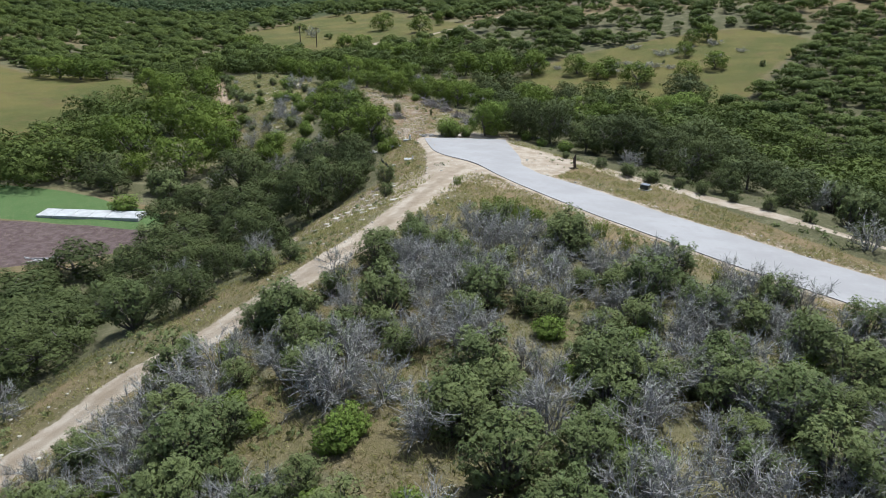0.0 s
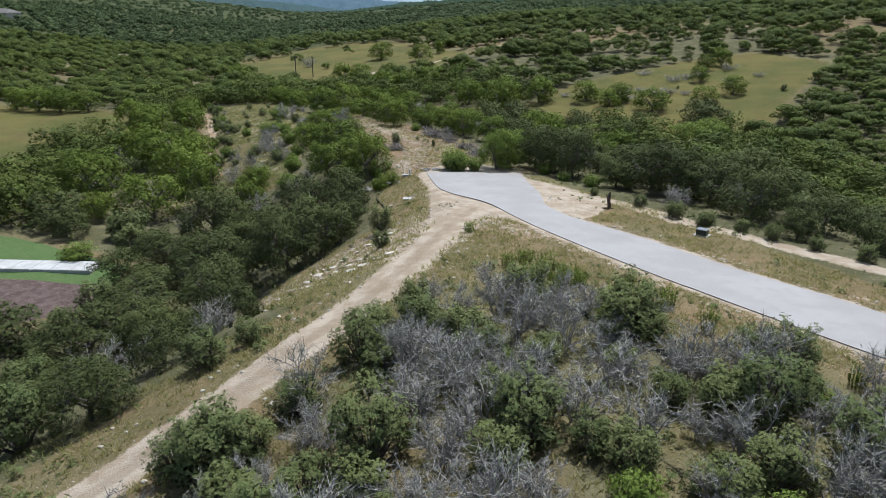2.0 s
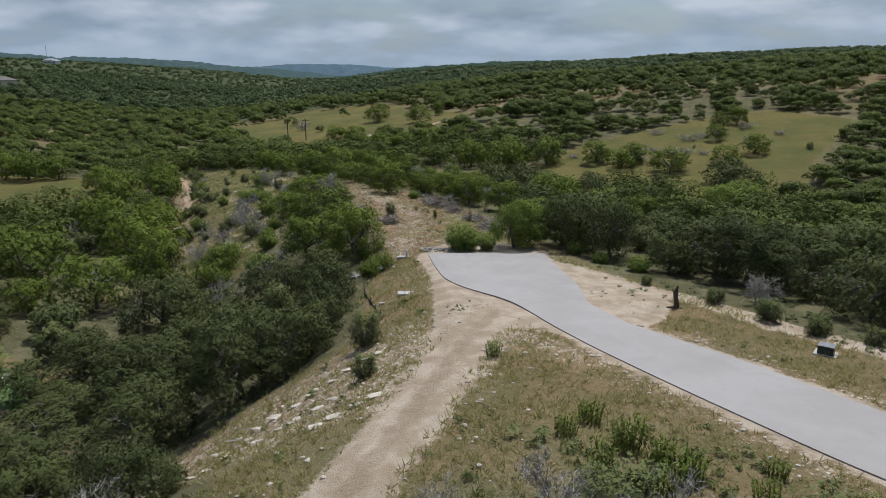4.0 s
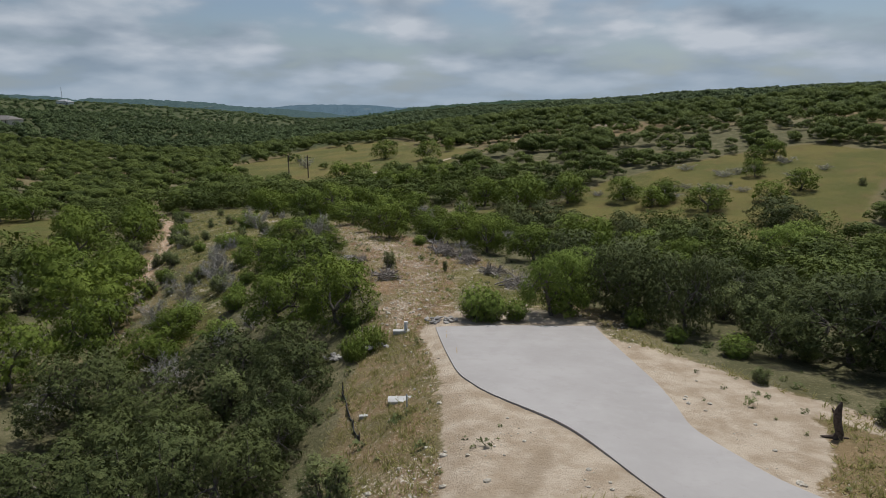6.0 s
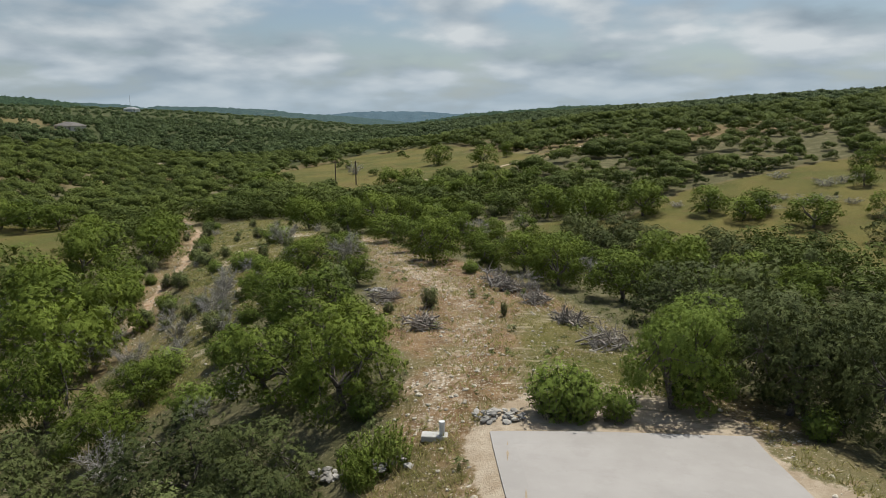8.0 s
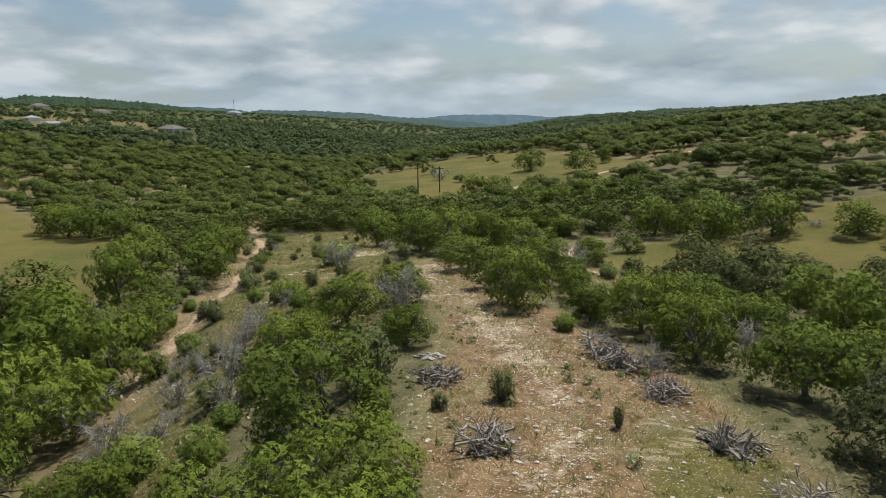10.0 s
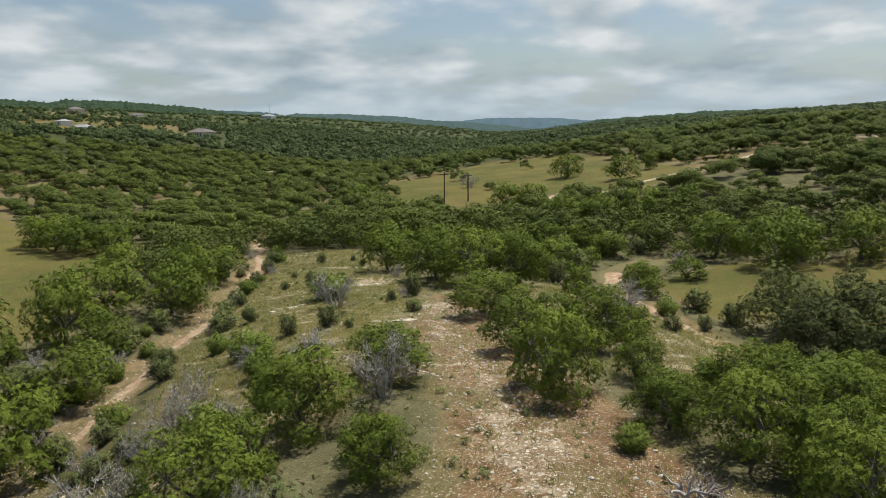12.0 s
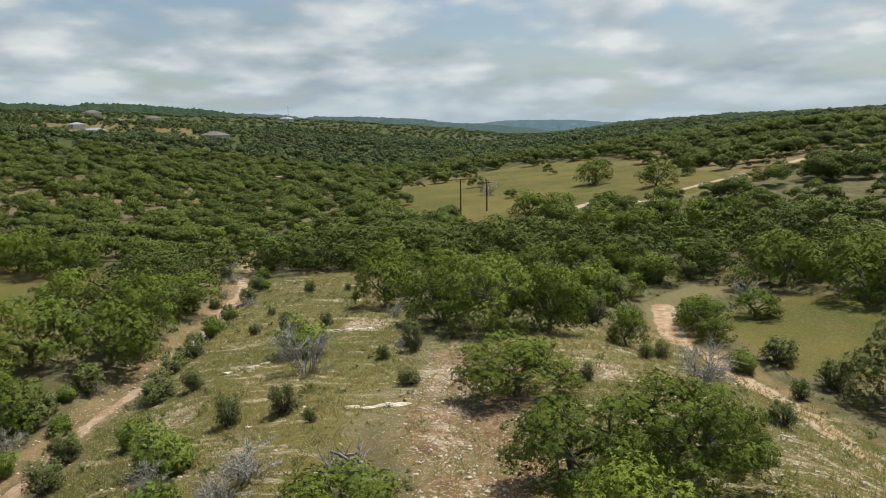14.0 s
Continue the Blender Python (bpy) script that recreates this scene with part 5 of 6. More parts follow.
def far_hills():
    """Flat-topped wooded ridges that close the view: bearing west of straight ahead and rise above the eye, both in degrees."""
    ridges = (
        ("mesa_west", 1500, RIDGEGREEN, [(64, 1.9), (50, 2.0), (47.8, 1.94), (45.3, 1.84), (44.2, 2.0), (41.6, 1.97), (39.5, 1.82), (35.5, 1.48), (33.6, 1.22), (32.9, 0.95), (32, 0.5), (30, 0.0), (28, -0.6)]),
        ("ridge_west", 2200, RIDGEHAZE, [(38, 1.0), (33.3, 1.2), (31, 1.12), (29.5, 0.98), (28.4, 0.78), (27.5, 0.55), (25, 0.2), (22, -0.2)]),
        ("ridge_northwest", 3000, RIDGEHAZE, [(31, 0.4), (28.5, 0.8), (27.7, 0.96), (25, 0.88), (22.5, 0.8), (19.5, 0.65), (18, 0.45), (16.7, 0.3), (15, 0.22), (13, 0.08), (10, -0.25), (8, -0.5)]),
        ("ridge_north", 4300, FARHAZE, [(22, 0.0), (16, 0.2), (14.3, 0.23), (13.4, 0.33), (12, 0.44), (8.4, 0.44), (6, 0.36), (4.3, 0.2), (2, 0.1), (-6, 0.0)]),
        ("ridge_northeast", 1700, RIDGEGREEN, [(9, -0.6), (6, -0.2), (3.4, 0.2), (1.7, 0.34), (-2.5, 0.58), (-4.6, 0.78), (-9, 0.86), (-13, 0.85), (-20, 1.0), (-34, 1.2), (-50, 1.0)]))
    for k, (name, dist, mat, rows) in enumerate(ridges):
        rows = rows[::-1]
        a = np.arange(rows[0][0], rows[-1][0], 0.06 if dist < 2000 else 0.1)
        rise = np.interp(a, [r[0] for r in rows], [r[1] for r in rows])
        rng = np.random.default_rng(900 + k)
        crowns = np.interp(a, a[::2], rng.uniform(0, 1, len(a[::2]))) * 5.0 * (0.4 + 0.6 * np.sin(a * 1.7 + k) ** 2)
        top = 12 + dist * np.tan(np.radians(rise)) - 2.5
        ring = []
        for step in range(9):
            s = step / 6
            spur = (0.05 * np.sin(a * 1.9 + k) + 0.03 * np.sin(a * 4.7 + 2 * k)) * s * (1 - min(s, 1)) * 4
            reach = dist * (0.78 + 0.22 * s) * (1 + 0.4 * spur)
            z = -30 + (top + 30) * np.clip(math.sin(min(s, 1) * math.pi / 2) + spur * 0.6, 0, 1) if step < 7 else top - (step - 6) * 40
            z = z + np.roll(crowns, 7 * step) * (0.35 + 0.65 * (step > 4)) * (0 < step < 7)
            ar = np.radians(a)
            ring.append(np.stack([-4 - reach * np.sin(ar), 90 + reach * np.cos(ar), z], 1))
        v = np.stack(ring, 1)
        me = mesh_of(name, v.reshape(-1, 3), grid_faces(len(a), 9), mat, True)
        tagged(new(name, me), "long flat-topped wooded ridge with blue haze in its colour" if dist > 2000 else "long dark wooded ridge closing the valley", "hills", kind="structure")


far_hills()


# ---- small things ----
def lump(rng, r, parts=1):
    """A broken, angular stone."""
    bm = bmesh.new()
    bmesh.ops.create_icosphere(bm, subdivisions=parts, radius=r)
    for v in bm.verts:
        v.co *= rng.uniform(0.65, 1.15)
        v.co.z *= 0.6
    v = np.array([q.co[:] for q in bm.verts])
    f = np.array([[q.index for q in p.verts] for p in bm.faces])
    bm.free()
    return v, f


def scatter_stones():
    rng = np.random.default_rng(17)
    shapes = [lump(rng, 1.0) for _ in range(6)]
    x, y = rng.uniform(-56, 30, 120000), rng.uniform(14, 190, 120000)
    p = np.maximum(0.6 * within(x, y, CLEAR_RIDGE, 2), 2.0 * along(x, y, PATH, 1.0))
    p = np.maximum(p, 0.55 * within(x, y, [(-16, 56), (-3, 55), (3, 60), (8, 56), (4, 66), (-2, 68), (-9, 64)], 1.5))
    p = np.maximum(p, 0.7 * along(x, y, [(a, b, 2.6) for a, b, _ in CREEK_WEST[2:]], 1.5))
    p = np.maximum(p, 0.22 * np.maximum(within(x, y, OPEN_SLOPE, 2), within(x, y, OPEN_EAST, 2)))
    p = np.maximum(p, 0.5 * along(x, y, [(a, b, 4.2) for a, b, _ in TRACK], 1.5))
    p = np.maximum(p, 0.3 * along(x, y, [(a, b, c + 2.0) for a, b, c in ROAD], 1.0))
    d, half = near_line(x, y, ROAD)
    p = p * (d > half + 0.3) * (near_line(x, y, TRACK)[0] > 1.2)
    keep = rng.random(len(x)) < p * 0.8
    x, y = x[keep], y[keep]
    z = height(x, y)
    vs, fs, ts, n = [], [], [], 0
    for i in range(len(x)):
        v, f = shapes[i % 6]
        s = 0.028 + 0.15 * rng.random() ** 6
        a = rng.uniform(0, 6.283)
        vs.append(np.stack([(v[:, 0] * math.cos(a) - v[:, 1] * math.sin(a)) * s + x[i], (v[:, 0] * math.sin(a) + v[:, 1] * math.cos(a)) * s * 0.8 + y[i], v[:, 2] * s + z[i] + 0.02], 1))
        fs.append(f + n)
        n += len(v)
    me = mesh_of("loose_stones", np.concatenate(vs), np.concatenate(fs), STONE)
    tagged(new("loose_stones", me), "pale limestone rubble scattered over the ridge and creek", "stones", kind="stuff")


def scatter_grass():
    rng = np.random.default_rng(19)
    x, y = rng.uniform(-60, 34, 420000), rng.uniform(14, 195, 420000)
    p = np.maximum(0.2 * within(x, y, CLEAR_RIDGE, 2), 0.45 * np.maximum(within(x, y, OPEN_SLOPE, 2), within(x, y, OPEN_EAST, 2)))
    p = np.maximum(p, 0.6 * within(x, y, CLEAR_ROADSIDE, 1))
    p = np.maximum(p, 0.5 * (y < 56) * (signed_side(x, y, TRACK) > -7) * (signed_side(x, y, ROAD) > 0))
    d, half = near_line(x, y, ROAD)
    p = p * (d > half + 0.5) * (near_line(x, y, TRACK)[0] > 1.4) * (near_line(x, y, CREEK_WEST)[0] > 2.2) * (0.35 + 0.65 * (waves(x, y, 6, 3) > 0.0))
    for poly in ([(8.4, 85), (11, 80.5), (15, 74), (14, 70), (12.5, 66.5), (10.5, 64.5), (8.5, 69), (8.9, 75)], [(-3.0, 86.5), (-1.8, 86.5), (0.5, 73), (5, 66), (4.5, 63.5), (-1.2, 63.5), (-1.2, 70), (-1.4, 78)]):
        p = p * (inside(x, y, poly) < -0.3)
    keep = rng.random(len(x)) < p
    x, y = x[keep], y[keep]
    z = height(x, y)
    k = 5
    n = len(x) * k
    at = np.repeat(np.stack([x, y, z], 1), k, 0) + rng.normal(size=(n, 3)) * (0.09, 0.09, 0)
    g = rng.normal(size=(n, 3)) * (0.8, 0.8, 0.1) + (0, 0, 0.8)
    ln = np.repeat(rng.uniform(0.14, 0.42, len(x)), k)[:, None] * rng.uniform(0.6, 1.2, (n, 1))
    s = unit(np.cross(g, rng.normal(size=(n, 3)))) * 0.028
    v = np.stack([at - s - (0, 0, 0.03), at + s - (0, 0, 0.03), at + unit(g) * ln], 1).reshape(-1, 3)
    me = mesh_of("dry_grass", v, np.arange(3 * n).reshape(n, 3), DRY, tone=np.repeat(rng.random(len(x)), 3 * k))
    tagged(new("dry_grass", me), "tufts of dry yellow grass on stony ground", "grass", kind="stuff")


def brush_pile(x, y, w, h, seed, label):
    """Cut branches thrown on a heap."""
    rng = np.random.default_rng(seed)
    ob = tagged(new("brush_pile"), label, "brush pile", "heaps of cut brush")
    ob.location = (x, y, float(height(x, y)))
    twigs = []
    for k in range(24):
        a = rng.uniform(0, 6.283)
        r = math.sqrt(rng.random()) * w * 0.3
        c = np.array([r * math.cos(a), r * math.sin(a), h * rng.uniform(0.1, 0.75) * (1 - 1.4 * r / w)])
        g = unit(np.array([rng.normal(), rng.normal(), rng.normal() * 0.35]))
        ln = w * rng.uniform(0.3, 0.55)
        path = bend(rng, c - g * ln / 2, c + g * ln / 2, 5, 0.06)
        path[:, 2] = np.maximum(path[:, 2], 0.03)
        child("branch", mesh_of("branch", *tube(path, [0.07, 0.06, 0.05, 0.036, 0.015], 5), BRUSH, True), ob)
        for _ in range(13):
            o = path[rng.integers(1, 5)]
            q = o + unit(g + rng.normal(size=3) * 0.8 + (0, 0, 0.25)) * w * rng.uniform(0.1, 0.24)
            q[2] = max(q[2], 0.03)
            twigs.append(tube(bend(rng, o, q, 3, 0.03), [0.03, 0.02, 0.007], 3))
    tagged(child("brushwood", mesh_of("brushwood", *joined(twigs), BRUSH, True), ob), kind="stuff")


def rock_heap(x, y, w, n, seed, label):
    rng = np.random.default_rng(seed)
    ob = tagged(new("rock_heap"), label, "rocks", "heaps of rock")
    ob.location = (x, y, float(height(x, y)))
    for _ in range(2 * n):
        a, r = rng.uniform(0, 6.283), math.sqrt(rng.random()) * w / 2
        s = rng.uniform(0.09, 0.24)
        v, f = lump(rng, s)
        v = v * rng.uniform(0.6, 1.3, 3) * (1, 1, 0.75)
        ca, sa = math.cos(3 * a), math.sin(3 * a)
        v = np.stack([v[:, 0] * ca - v[:, 1] * sa, v[:, 0] * sa + v[:, 1] * ca, v[:, 2] + 0.25 * v[:, 0]], 1)
        v = v + np.array([r * math.cos(a), r * math.sin(a) * 0.6, 0.3 * s + max(0, 0.26 * (1 - 2 * r / w)) * rng.random()])
        child("stone", mesh_of("stone", v, f, GREYSTONE), ob)


def build_small():
    for k, (x, y, w, h) in enumerate([(-6.7, 102.2, 2.9, 1.1), (4.7, 98.9, 3.3, 0.9), (3.0, 104.2, 2.6, 0.8), (0.9, 109.4, 2.4, 0.9), (-1.0, 113.4, 2.4, 1.0), (-10.3, 108.9, 2.6, 0.9), (-20.0, 132.4, 2.6, 0.9), (-1.9, 115.6, 2.6, 1.2), (-26.5, 156.5, 2.0, 0.6)]):
        brush_pile(x, y, w * 1.2, h * 1.15, 200 + k, "heap of bleached grey cut branches on the ridge")
    for k, (x, y, w, n) in enumerate([(-1.6, 87.6, 2.4, 26), (-5.3, 84.7, 2.4, 14), (-8.3, 85.6, 1.8, 14), (12.3, 89.2, 2.2, 16), (-11.7, 113.2, 1.8, 20)]):
        rock_heap(x, y, w, n, 300 + k, "low heap of broken grey limestone blocks")
    # stepped limestone ledges beside the track
    for k, (x, y, turn, n) in enumerate([(-9.5, 60.4, 16, 6), (-7.2, 58.0, 20, 5), (-12.6, 57.2, 12, 5), (-5.4, 62.4, 24, 5), (-4.6, 55.6, 30, 4), (-22, 141.5, 30, 4), (-33, 161, 15, 5), (-36, 150, 40, 4)]):
        rng = np.random.default_rng(400 + k)
        ob = tagged(new("rock_ledge"), "low broken ledge of white limestone in thin soil", "rock", "limestone ledges")
        ob.matrix_basis = pose(x, y, float(height(x, y)), 0, 0, turn)
        ca, sa = math.cos(radians(turn)), math.sin(radians(turn))
        for j in range(n):
            lx = (j - n / 2) * 0.95 + rng.normal() * 0.1
            ly = rng.normal() * 0.12
            dz = float(height(x + ca * lx - sa * ly, y + sa * lx + ca * ly)) - float(height(x, y))
            v, f = lump(rng, 0.5, 2)
            v = v * (rng.uniform(0.7, 1.3), rng.uniform(0.25, 0.5), rng.uniform(0.2, 0.34)) * (1 + 0.25 * np.sin(9 * v + k)) + (lx, ly, dz + 0.02)
            child("slab", mesh_of("slab", v, f, STONE), ob)
    # bleached snag over a brush heap
    rng = np.random.default_rng(77)
    ob = tagged(new("dead_snag"), "bleached dead tree trunk with broken bare limbs", "dead tree")
    ob.location = (-2.4, 114.6, float(height(-2.4, 114.6)))
    child("trunk", mesh_of("trunk", *tube(bend(rng, (0, 0, -0.2), (-0.5, 0.2, 1.5), 5, 0.05), [0.13, 0.11, 0.09, 0.07, 0.04], 7), TWIG, True), ob)
    for e in ((-1.2, 0.5, 1.9), (0.1, 0.1, 2.3), (0.7, -0.2, 1.8), (-0.9, -0.5, 1.6)):
        child("limb", mesh_of("limb", *tube(bend(rng, (-0.35, 0.14, 1.05), e, 5, 0.08), [0.07, 0.055, 0.04, 0.025, 0.008], 5), TWIG, True), ob)
    # survey slab beside the turnaround
    z = float(height(-3.2, 74.1))
    ob = tagged(new("concrete_slab"), "small pale concrete slab lying in dry grass", "slab")
    ob.matrix_basis = pose(-3.2, 74.1, z, 6, 0, 2)
    part("slab", box(-0.7, 0.7, -0.28, 0.28, -0.1, 0.08, 0.02), CONCRETE, ob)
    # marker stake before the slab and a loose block beside it
    ob = tagged(new("marker_stake"), "short white wooden marker stake in dry grass", "stake")
    ob.location = (-2.95, 73.1, float(height(-2.95, 73.1)))
    stake = part("stake", box(-0.035, 0.035, -0.02, 0.02, -0.1, 0.55, 0.005), PLASTIC, ob)
    part("pointed_top", box(-0.025, 0.025, -0.015, 0.015, 0.55, 0.6, 0.005), PLASTIC, stake)
    ob = tagged(new("loose_block"), "small pale concrete block lying on stony ground", "block")
    ob.matrix_basis = pose(-5.0, 73.5, float(height(-5.0, 73.5)), 0, 0, 12)
    part("block", box(-0.2, 0.2, -0.12, 0.12, -0.05, 0.13, 0.015), CONCRETE, ob)
    # capped pipe on its footing
    z = float(height(-3.9, 86.2))
    ob = tagged(new("capped_pipe"), "short pale plastic riser pipe on a concrete footing", "pipe")
    ob.location = (-3.9, 86.2, z)
    part("footing", box(-0.75, 0.3, -0.25, 0.25, -0.1, 0.14, 0.02), CONCRETE, ob)
    bm = bmesh.new()
    bmesh.ops.create_cone(bm, cap_ends=True, segments=16, radius1=0.11, radius2=0.11, depth=0.5, matrix=Matrix.Translation((0.08, 0, 0.38)))
    part("pipe", bm, PLASTIC, ob)
    bm = bmesh.new()
    bmesh.ops.create_cone(bm, cap_ends=True, segments=16, radius1=0.135, radius2=0.125, depth=0.1, matrix=Matrix.Translation((0.08, 0, 0.66)))
    part("cap", bm, PLASTIC, ob)
    # splintered stump beyond the shoulder
    z = float(height(14.0, 68.9))
    ob = tagged(new("tree_stump"), "tall splintered brown stump standing on sandy ground", "stump")
    ob.location = (14.0, 68.9, z)
    rng = np.random.default_rng(3)
    child("trunk", mesh_of("stump", *joined([tube(bend(rng, (0, 0, -0.2), (0.1, 0, 1.5), 5, 0.04), [0.22, 0.16, 0.15, 0.16, 0.05], 8), tube(bend(rng, (0.05, 0, 0.8), (-0.22, 0.05, 1.25), 4, 0.02), [0.09, 0.07, 0.05, 0.02], 5)]), POLEWOOD, True), ob)
    child("root", mesh_of("root", *tube(bend(rng, (-0.5, 0.1, 0.05), (0.5, -0.1, 0.04), 5, 0.04), [0.03, 0.08, 0.1, 0.07, 0.02], 5), POLEWOOD, True), ob)
    # utility cabinet
    z = float(height(19.2, 60.9))
    ob = tagged(new("utility_box"), "low dark metal utility box on a concrete pad", "utility box")
    ob.matrix_basis = pose(19.2, 60.9, z, 0, 0, -38) @ Matrix.Scale(0.62, 4)
    part("pad", box(-0.85, 0.85, -0.75, 0.75, -0.25, 0.12, 0.02), CONCRETE, ob)
    body = part("cabinet", box(-0.6, 0.6, -0.5, 0.5, 0.12, 0.78, 0.03), DARKGREEN, ob)
    part("lid", box(-0.64, 0.64, -0.54, 0.54, 0.78, 0.86, 0.02), STEEL, body)
    part("door", box(-0.5, 0.5, -0.53, -0.5, 0.2, 0.7, 0.01), DARKGREEN, body)
    part("handle", box(0.3, 0.34, -0.57, -0.53, 0.4, 0.52, 0.005), STEEL, body)
    # silt fences
    for line in ([(4.6, 45.1), (5.4, 44.6), (6.6, 43.6), (7.4, 41.6), (8.4, 40.2), (9.4, 39.0), (10.8, 37.4)], [(-6.9, 79.3), (-6.6, 77.6), (-6.0, 75.2), (-5.4, 72.8), (-4.9, 71.1)]):
        ob = tagged(new("silt_fence"), "sagging black fabric silt fence on wooden stakes", "fence", "silt fences")
        ob.location = (*line[0], 0)
        low, n = [], 0
        for (x0, y0), (x1, y1) in zip(line, line[1:]):
            for s in np.linspace(0, 1, 6)[:-1]:
                low.append((x0 + (x1 - x0) * s, y0 + (y1 - y0) * s))
        low.append(line[-1])
        rng = np.random.default_rng(len(low))
        vs = []
        for k, (x, y) in enumerate(low):
            z = float(height(x, y))
            top = 0.2 + 0.08 * math.sin(k * 1.3) + rng.uniform(-0.05, 0.05)
            for off in (-0.012, 0.012):
                vs += [(x - line[0][0] + off, y - line[0][1] + off, z - 0.05), (x - line[0][0] + off + 0.05 * math.sin(k), y - line[0][1] + off, z + top)]
        f = []
        for k in range(len(low) - 1):
            a, b = 4 * k, 4 * k + 4
            f += [(a, b, b + 1, a + 1), (a + 2, a + 3, b + 3, b + 2), (a + 1, b + 1, b + 3, a + 3)]
        child("fabric", mesh_of("fabric", vs, f, FABRIC), ob)
        for x, y in line:
            z = float(height(x, y))
            dx, dy = x - line[0][0], y - line[0][1]
            part("stake", box(dx + 0.015, dx + 0.055, dy - 0.02, dy + 0.02, z - 0.1, z + 0.42, 0.006), POLEWOOD, ob)
    # the yard's long slab
    ob = tagged(new("concrete_strip"), "long white concrete strip dividing lawn from tilled bed", "slab")
    ob.matrix_basis = pose(-42, 78.2, float(height(-42, 78.2)), 0, 0, -2)
    for k in range(6):
        part("panel", box(-6.2 + 2.08 * k, -6.2 + 2.08 * k + 2.04, -1.3, 1.3, -0.3, 0.28, 0.03), CONCRETE, ob)
    # timber edging fallen in the bed
    ob = tagged(new("fallen_timber"), "weathered timbers lying across the tilled bed", "timber")
    ob.location = (-40.5, 64.4, float(height(-40.5, 64.4)))
    for k in range(4):
        bm = box(-1.6, 1.6, -0.07, 0.07, 0, 0.14, 0.01)
        bmesh.ops.rotate(bm, verts=bm.verts, matrix=Matrix.Rotation(0.5 * k - 0.4, 3, "Z"))
        bmesh.ops.translate(bm, verts=bm.verts, vec=(0.5 * k - 0.8, 0.3 * (k % 2), 0.05 * k))
        part("beam", bm, TWIG, ob)


def utility_pole(x, y, h):
    ob = tagged(new("utility_pole"), "weathered wooden utility pole standing in the meadow", "pole", "utility poles")
    ob.location = (x, y, float(height(x, y)))
    child("shaft", mesh_of("shaft", *tube([(0, 0, -0.5), (0, 0, h * 0.5), (0, 0, h)], [0.19, 0.165, 0.14], 10), POLEWOOD, True), ob)
    arm = part("crossarm", box(-1.1, 1.1, -0.06, 0.06, h - 0.7, h - 0.56, 0.01), POLEWOOD, ob)
    for sx in (-0.95, -0.4, 0.4, 0.95):
        bm = bmesh.new()
        bmesh.ops.create_cone(bm, cap_ends=True, segments=8, radius1=0.05, radius2=0.035, depth=0.16, matrix=Matrix.Translation((sx, 0, h - 0.48)))
        part("insulator", bm, STEEL, arm)


def house(x, y, wide, deep, tall, rise, turn, wall_mat, roof_mat, label, wings=()):
    """A low country house: blocks with hipped roofs, windows and a door."""
    ob = tagged(new("house"), label, "house", "houses on the far slopes")
    ob.matrix_basis = pose(x, y, float(height(x, y)) - 0.3, 0, 0, turn)
    for bx, by, bw, bd, bh in ((0, 0, wide, deep, tall), *wings):
        wall = part("wall", box(bx - bw / 2, bx + bw / 2, by - bd / 2, by + bd / 2, -1.0, bh), wall_mat, ob)
        bm = bmesh.new()
        o, k = 0.7, min(bd, bw) * 0.5
        lo = [bm.verts.new(p) for p in ((bx - bw / 2 - o, by - bd / 2 - o, bh - 0.1), (bx + bw / 2 + o, by - bd / 2 - o, bh - 0.1), (bx + bw / 2 + o, by + bd / 2 + o, bh - 0.1), (bx - bw / 2 - o, by + bd / 2 + o, bh - 0.1))]
        hi = [bm.verts.new((bx - bw / 2 + k, by, bh + rise)), bm.verts.new((bx + bw / 2 - k, by, bh + rise))]
        for q in ((lo[0], lo[1], hi[1], hi[0]), (lo[1], lo[2], hi[1]), (lo[2], lo[3], hi[0], hi[1]), (lo[3], lo[0], hi[0]), tuple(lo[::-1])):
            bm.faces.new(q)
        part("roof", bm, roof_mat, ob)
        n = max(2, int(bw / 3.2))
        for j in range(n):
            cx = bx - bw / 2 + (j + 0.5) * bw / n
            if j == n // 2:
                part("door", box(cx - 0.6, cx + 0.6, by - bd / 2 - 0.06, by - bd / 2 + 0.02, 0.2, 2.4), POLEWOOD, wall)
            else:
                win = part("window", box(cx - 0.75, cx + 0.75, by - bd / 2 - 0.05, by - bd / 2 + 0.02, 1.0, 2.4), GLASS, wall)
    return ob


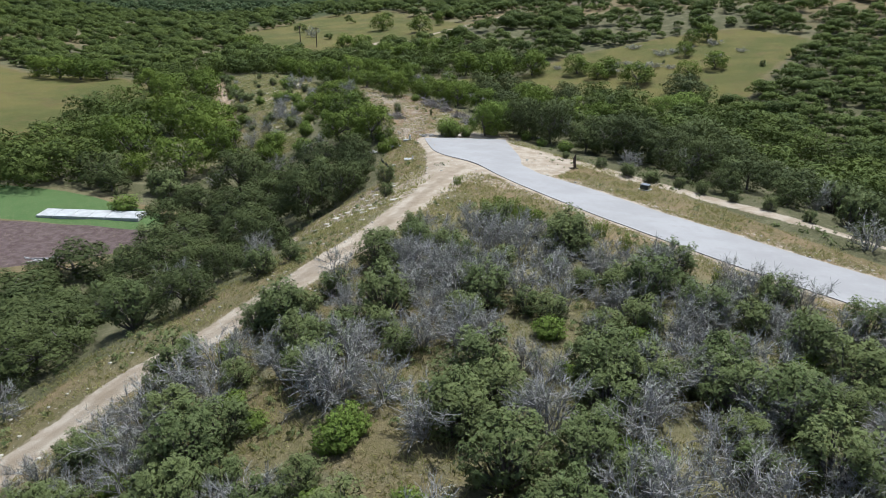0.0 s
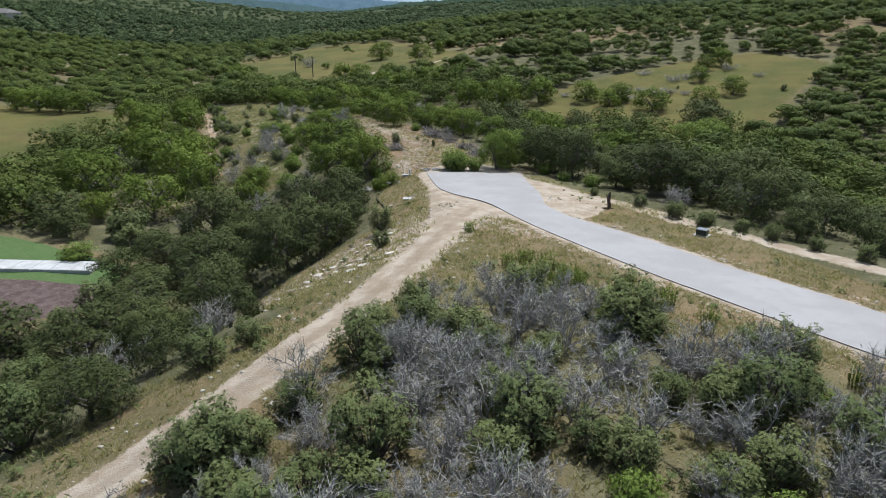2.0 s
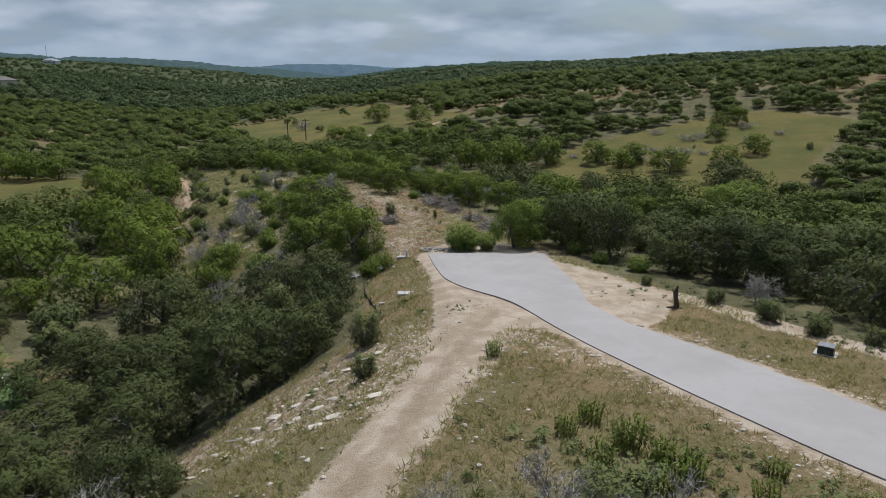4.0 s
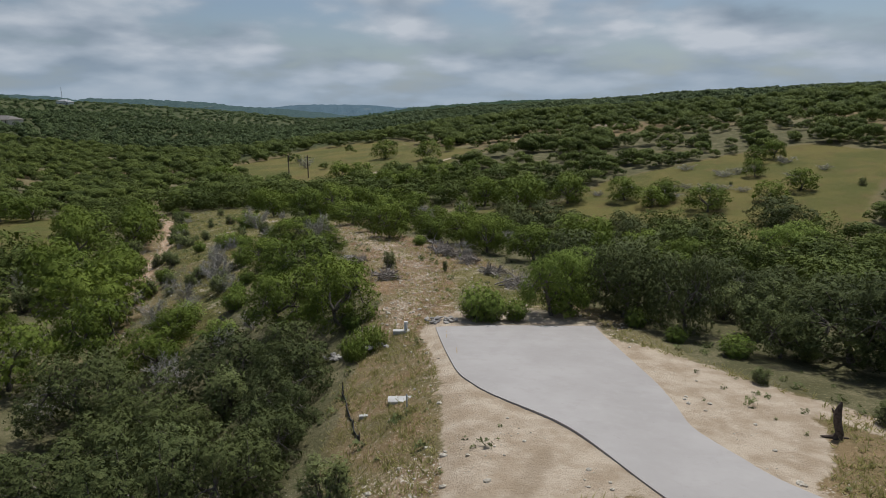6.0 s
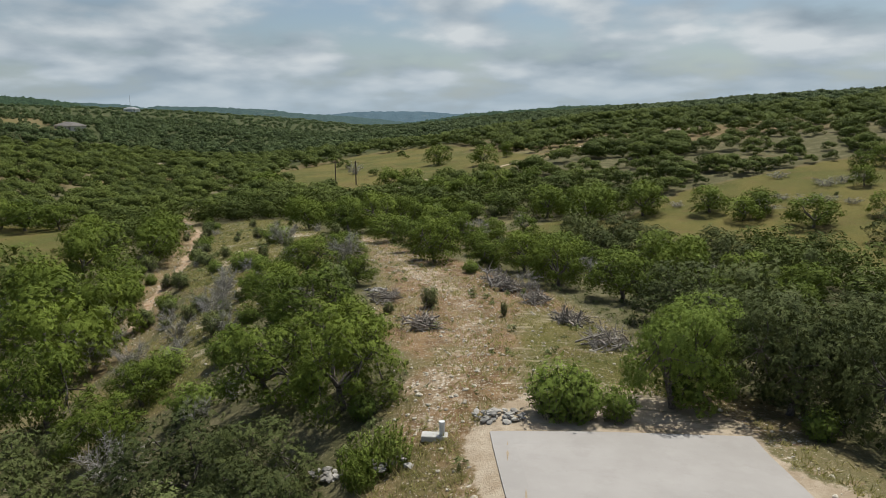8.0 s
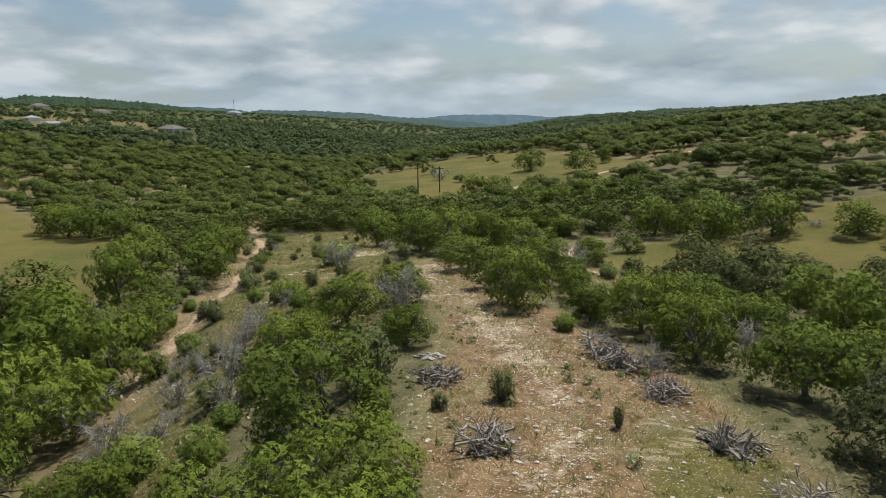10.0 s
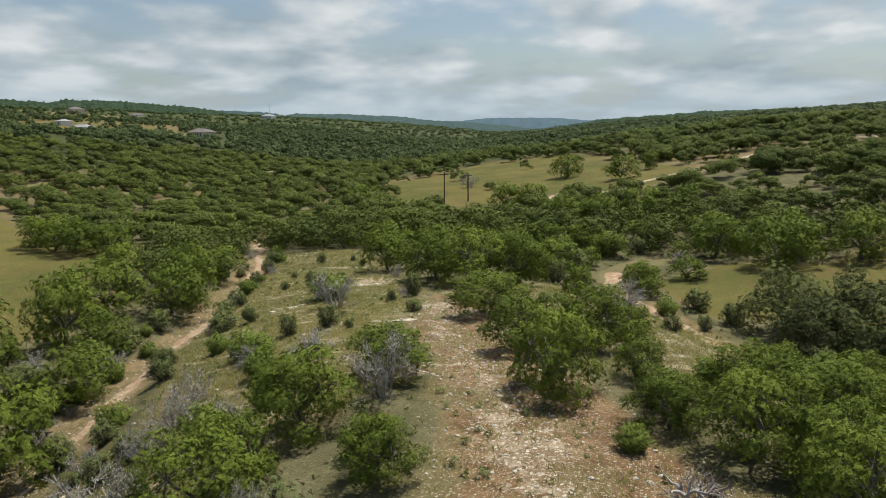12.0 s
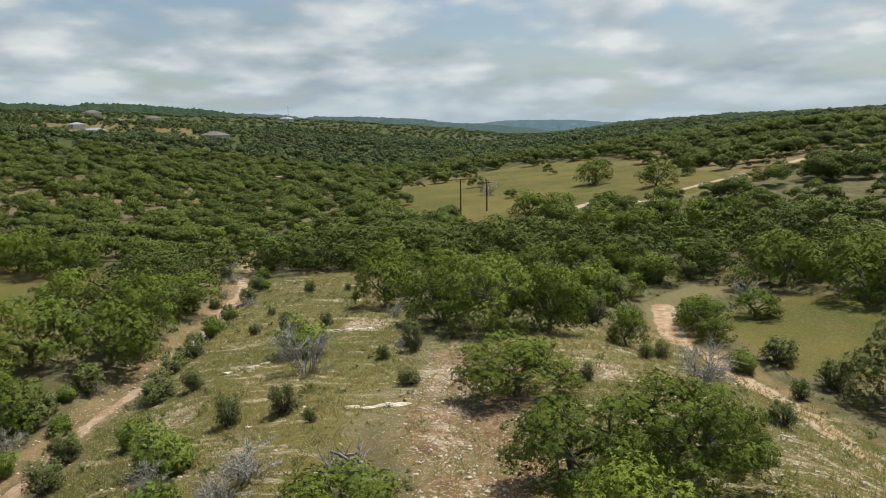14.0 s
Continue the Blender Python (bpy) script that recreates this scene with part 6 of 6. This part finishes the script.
def build_far_things():
    utility_pole(-51.6, 259.4, 8.0)
    utility_pole(-46.3, 263.0, 7.2)
    house(-335, 563, 20, 11, 3.4, 2.6, -25, STUCCO, ROOF, "low stone house with a brown shingle roof", ((-11, 3, 10, 9, 3.0), (11, -2, 9, 12, 3.2)))
    house(-596, 712, 26, 13, 4.5, 2.6, -35, STUCCO, ROOF, "large pale stone house on the skyline", ((-15, 2, 12, 11, 3.6), (14, 0, 12, 12, 4.0)))
    house(-570, 775, 18, 10, 3.2, 2.4, -30, WHITEWALL, ROOF, "small white house among the far trees", ((9, 1, 7, 8, 3.0),))
    house(-377, 488, 26, 8, 3.0, 1.6, -30, WHITEWALL, METALROOF, "long white building with a pale metal roof")
    house(-424, 520, 14, 8, 3.0, 1.6, -30, WHITEWALL, METALROOF, "low white shed with a pale metal roof")
    house(-637, 1190, 24, 12, 5.0, 3.0, -28, WHITEWALL, METALROOF, "white house on the crest of a far hill", ((14, 0, 10, 10, 4.0),))
    # lattice mast on the far ridge
    x, y = -857, 1580
    ob = tagged(new("radio_mast"), "thin steel lattice mast on the far ridge", "mast")
    ob.location = (x, y, float(height(x, y)))
    for k in range(3):
        a = k * 2.094
        child("leg", mesh_of("leg", *tube([(0.6 * math.cos(a), 0.6 * math.sin(a), -1), (0.45 * math.cos(a), 0.45 * math.sin(a), 32)], [0.14, 0.1], 5), STEEL), ob)
    for k in range(15):
        a = k * 2.094
        z = 1 + 2 * k
        child("brace", mesh_of("brace", *tube([(0.58 * math.cos(a), 0.58 * math.sin(a), z), (0.55 * math.cos(a + 2.094), 0.55 * math.sin(a + 2.094), z + 2)], [0.06, 0.06], 4), STEEL), ob)


build_small()
build_far_things()
scatter_stones()
scatter_grass()


def scatter_herbs():
    """Low dark green herbs and seedlings in the open ground."""
    rng = np.random.default_rng(23)
    x, y = rng.uniform(-62, 40, 60000), rng.uniform(12, 200, 60000)
    p = 0.22 * np.maximum(np.maximum(within(x, y, CLEAR_RIDGE, 1.5), within(x, y, OPEN_SLOPE, 2)), within(x, y, OPEN_EAST, 2))
    p = np.maximum(p, 0.14 * within(x, y, CLEAR_ROADSIDE, 1))
    p = np.maximum(p, 0.6 * (y < 52) * (signed_side(x, y, TRACK) > -8) * (signed_side(x, y, ROAD) > 0))
    p = np.maximum(p, 0.3 * (tree_cover(x, y) > 0.5) * (np.abs(x + 6) < 40))
    d, half = near_line(x, y, ROAD)
    p = p * (d > half + 1.2) * (near_line(x, y, TRACK)[0] > 1.9) * (near_line(x, y, CREEK_WEST)[0] > 1.6) * (near_line(x, y, PATH)[0] > 0.8) * (0.15 + 0.85 * (waves(x, y, 9, 6) > 0.1))
    keep = rng.random(len(x)) < p
    x, y = x[keep], y[keep]
    k = 14
    n = len(x) * k
    size = np.repeat(0.12 + 0.3 * rng.random(len(x)) ** 3, k)[:, None]
    d = unit(rng.normal(size=(n, 3)) + (0, 0, 0.7))
    d[:, 2] = np.abs(d[:, 2])
    at = np.repeat(np.stack([x, y, height(x, y)], 1), k, 0) + d * size * rng.uniform(0.5, 1.0, (n, 1)) * (1, 1, 1.2)
    v, f = facing(rng, at, d + 0.5 * rng.normal(size=(n, 3)), size * 0.7)
    soft = np.repeat(unit(d + (0, 0, 0.3)), 3, 0)
    me = mesh_of("low_herbs", v, f, JUNIPER, True, soft, tone=np.repeat(rng.random(len(x)), 3 * k))
    tagged(new("low_herbs", me), "low dark green herbs and seedlings among dry grass", "plants", kind="stuff")


scatter_herbs()
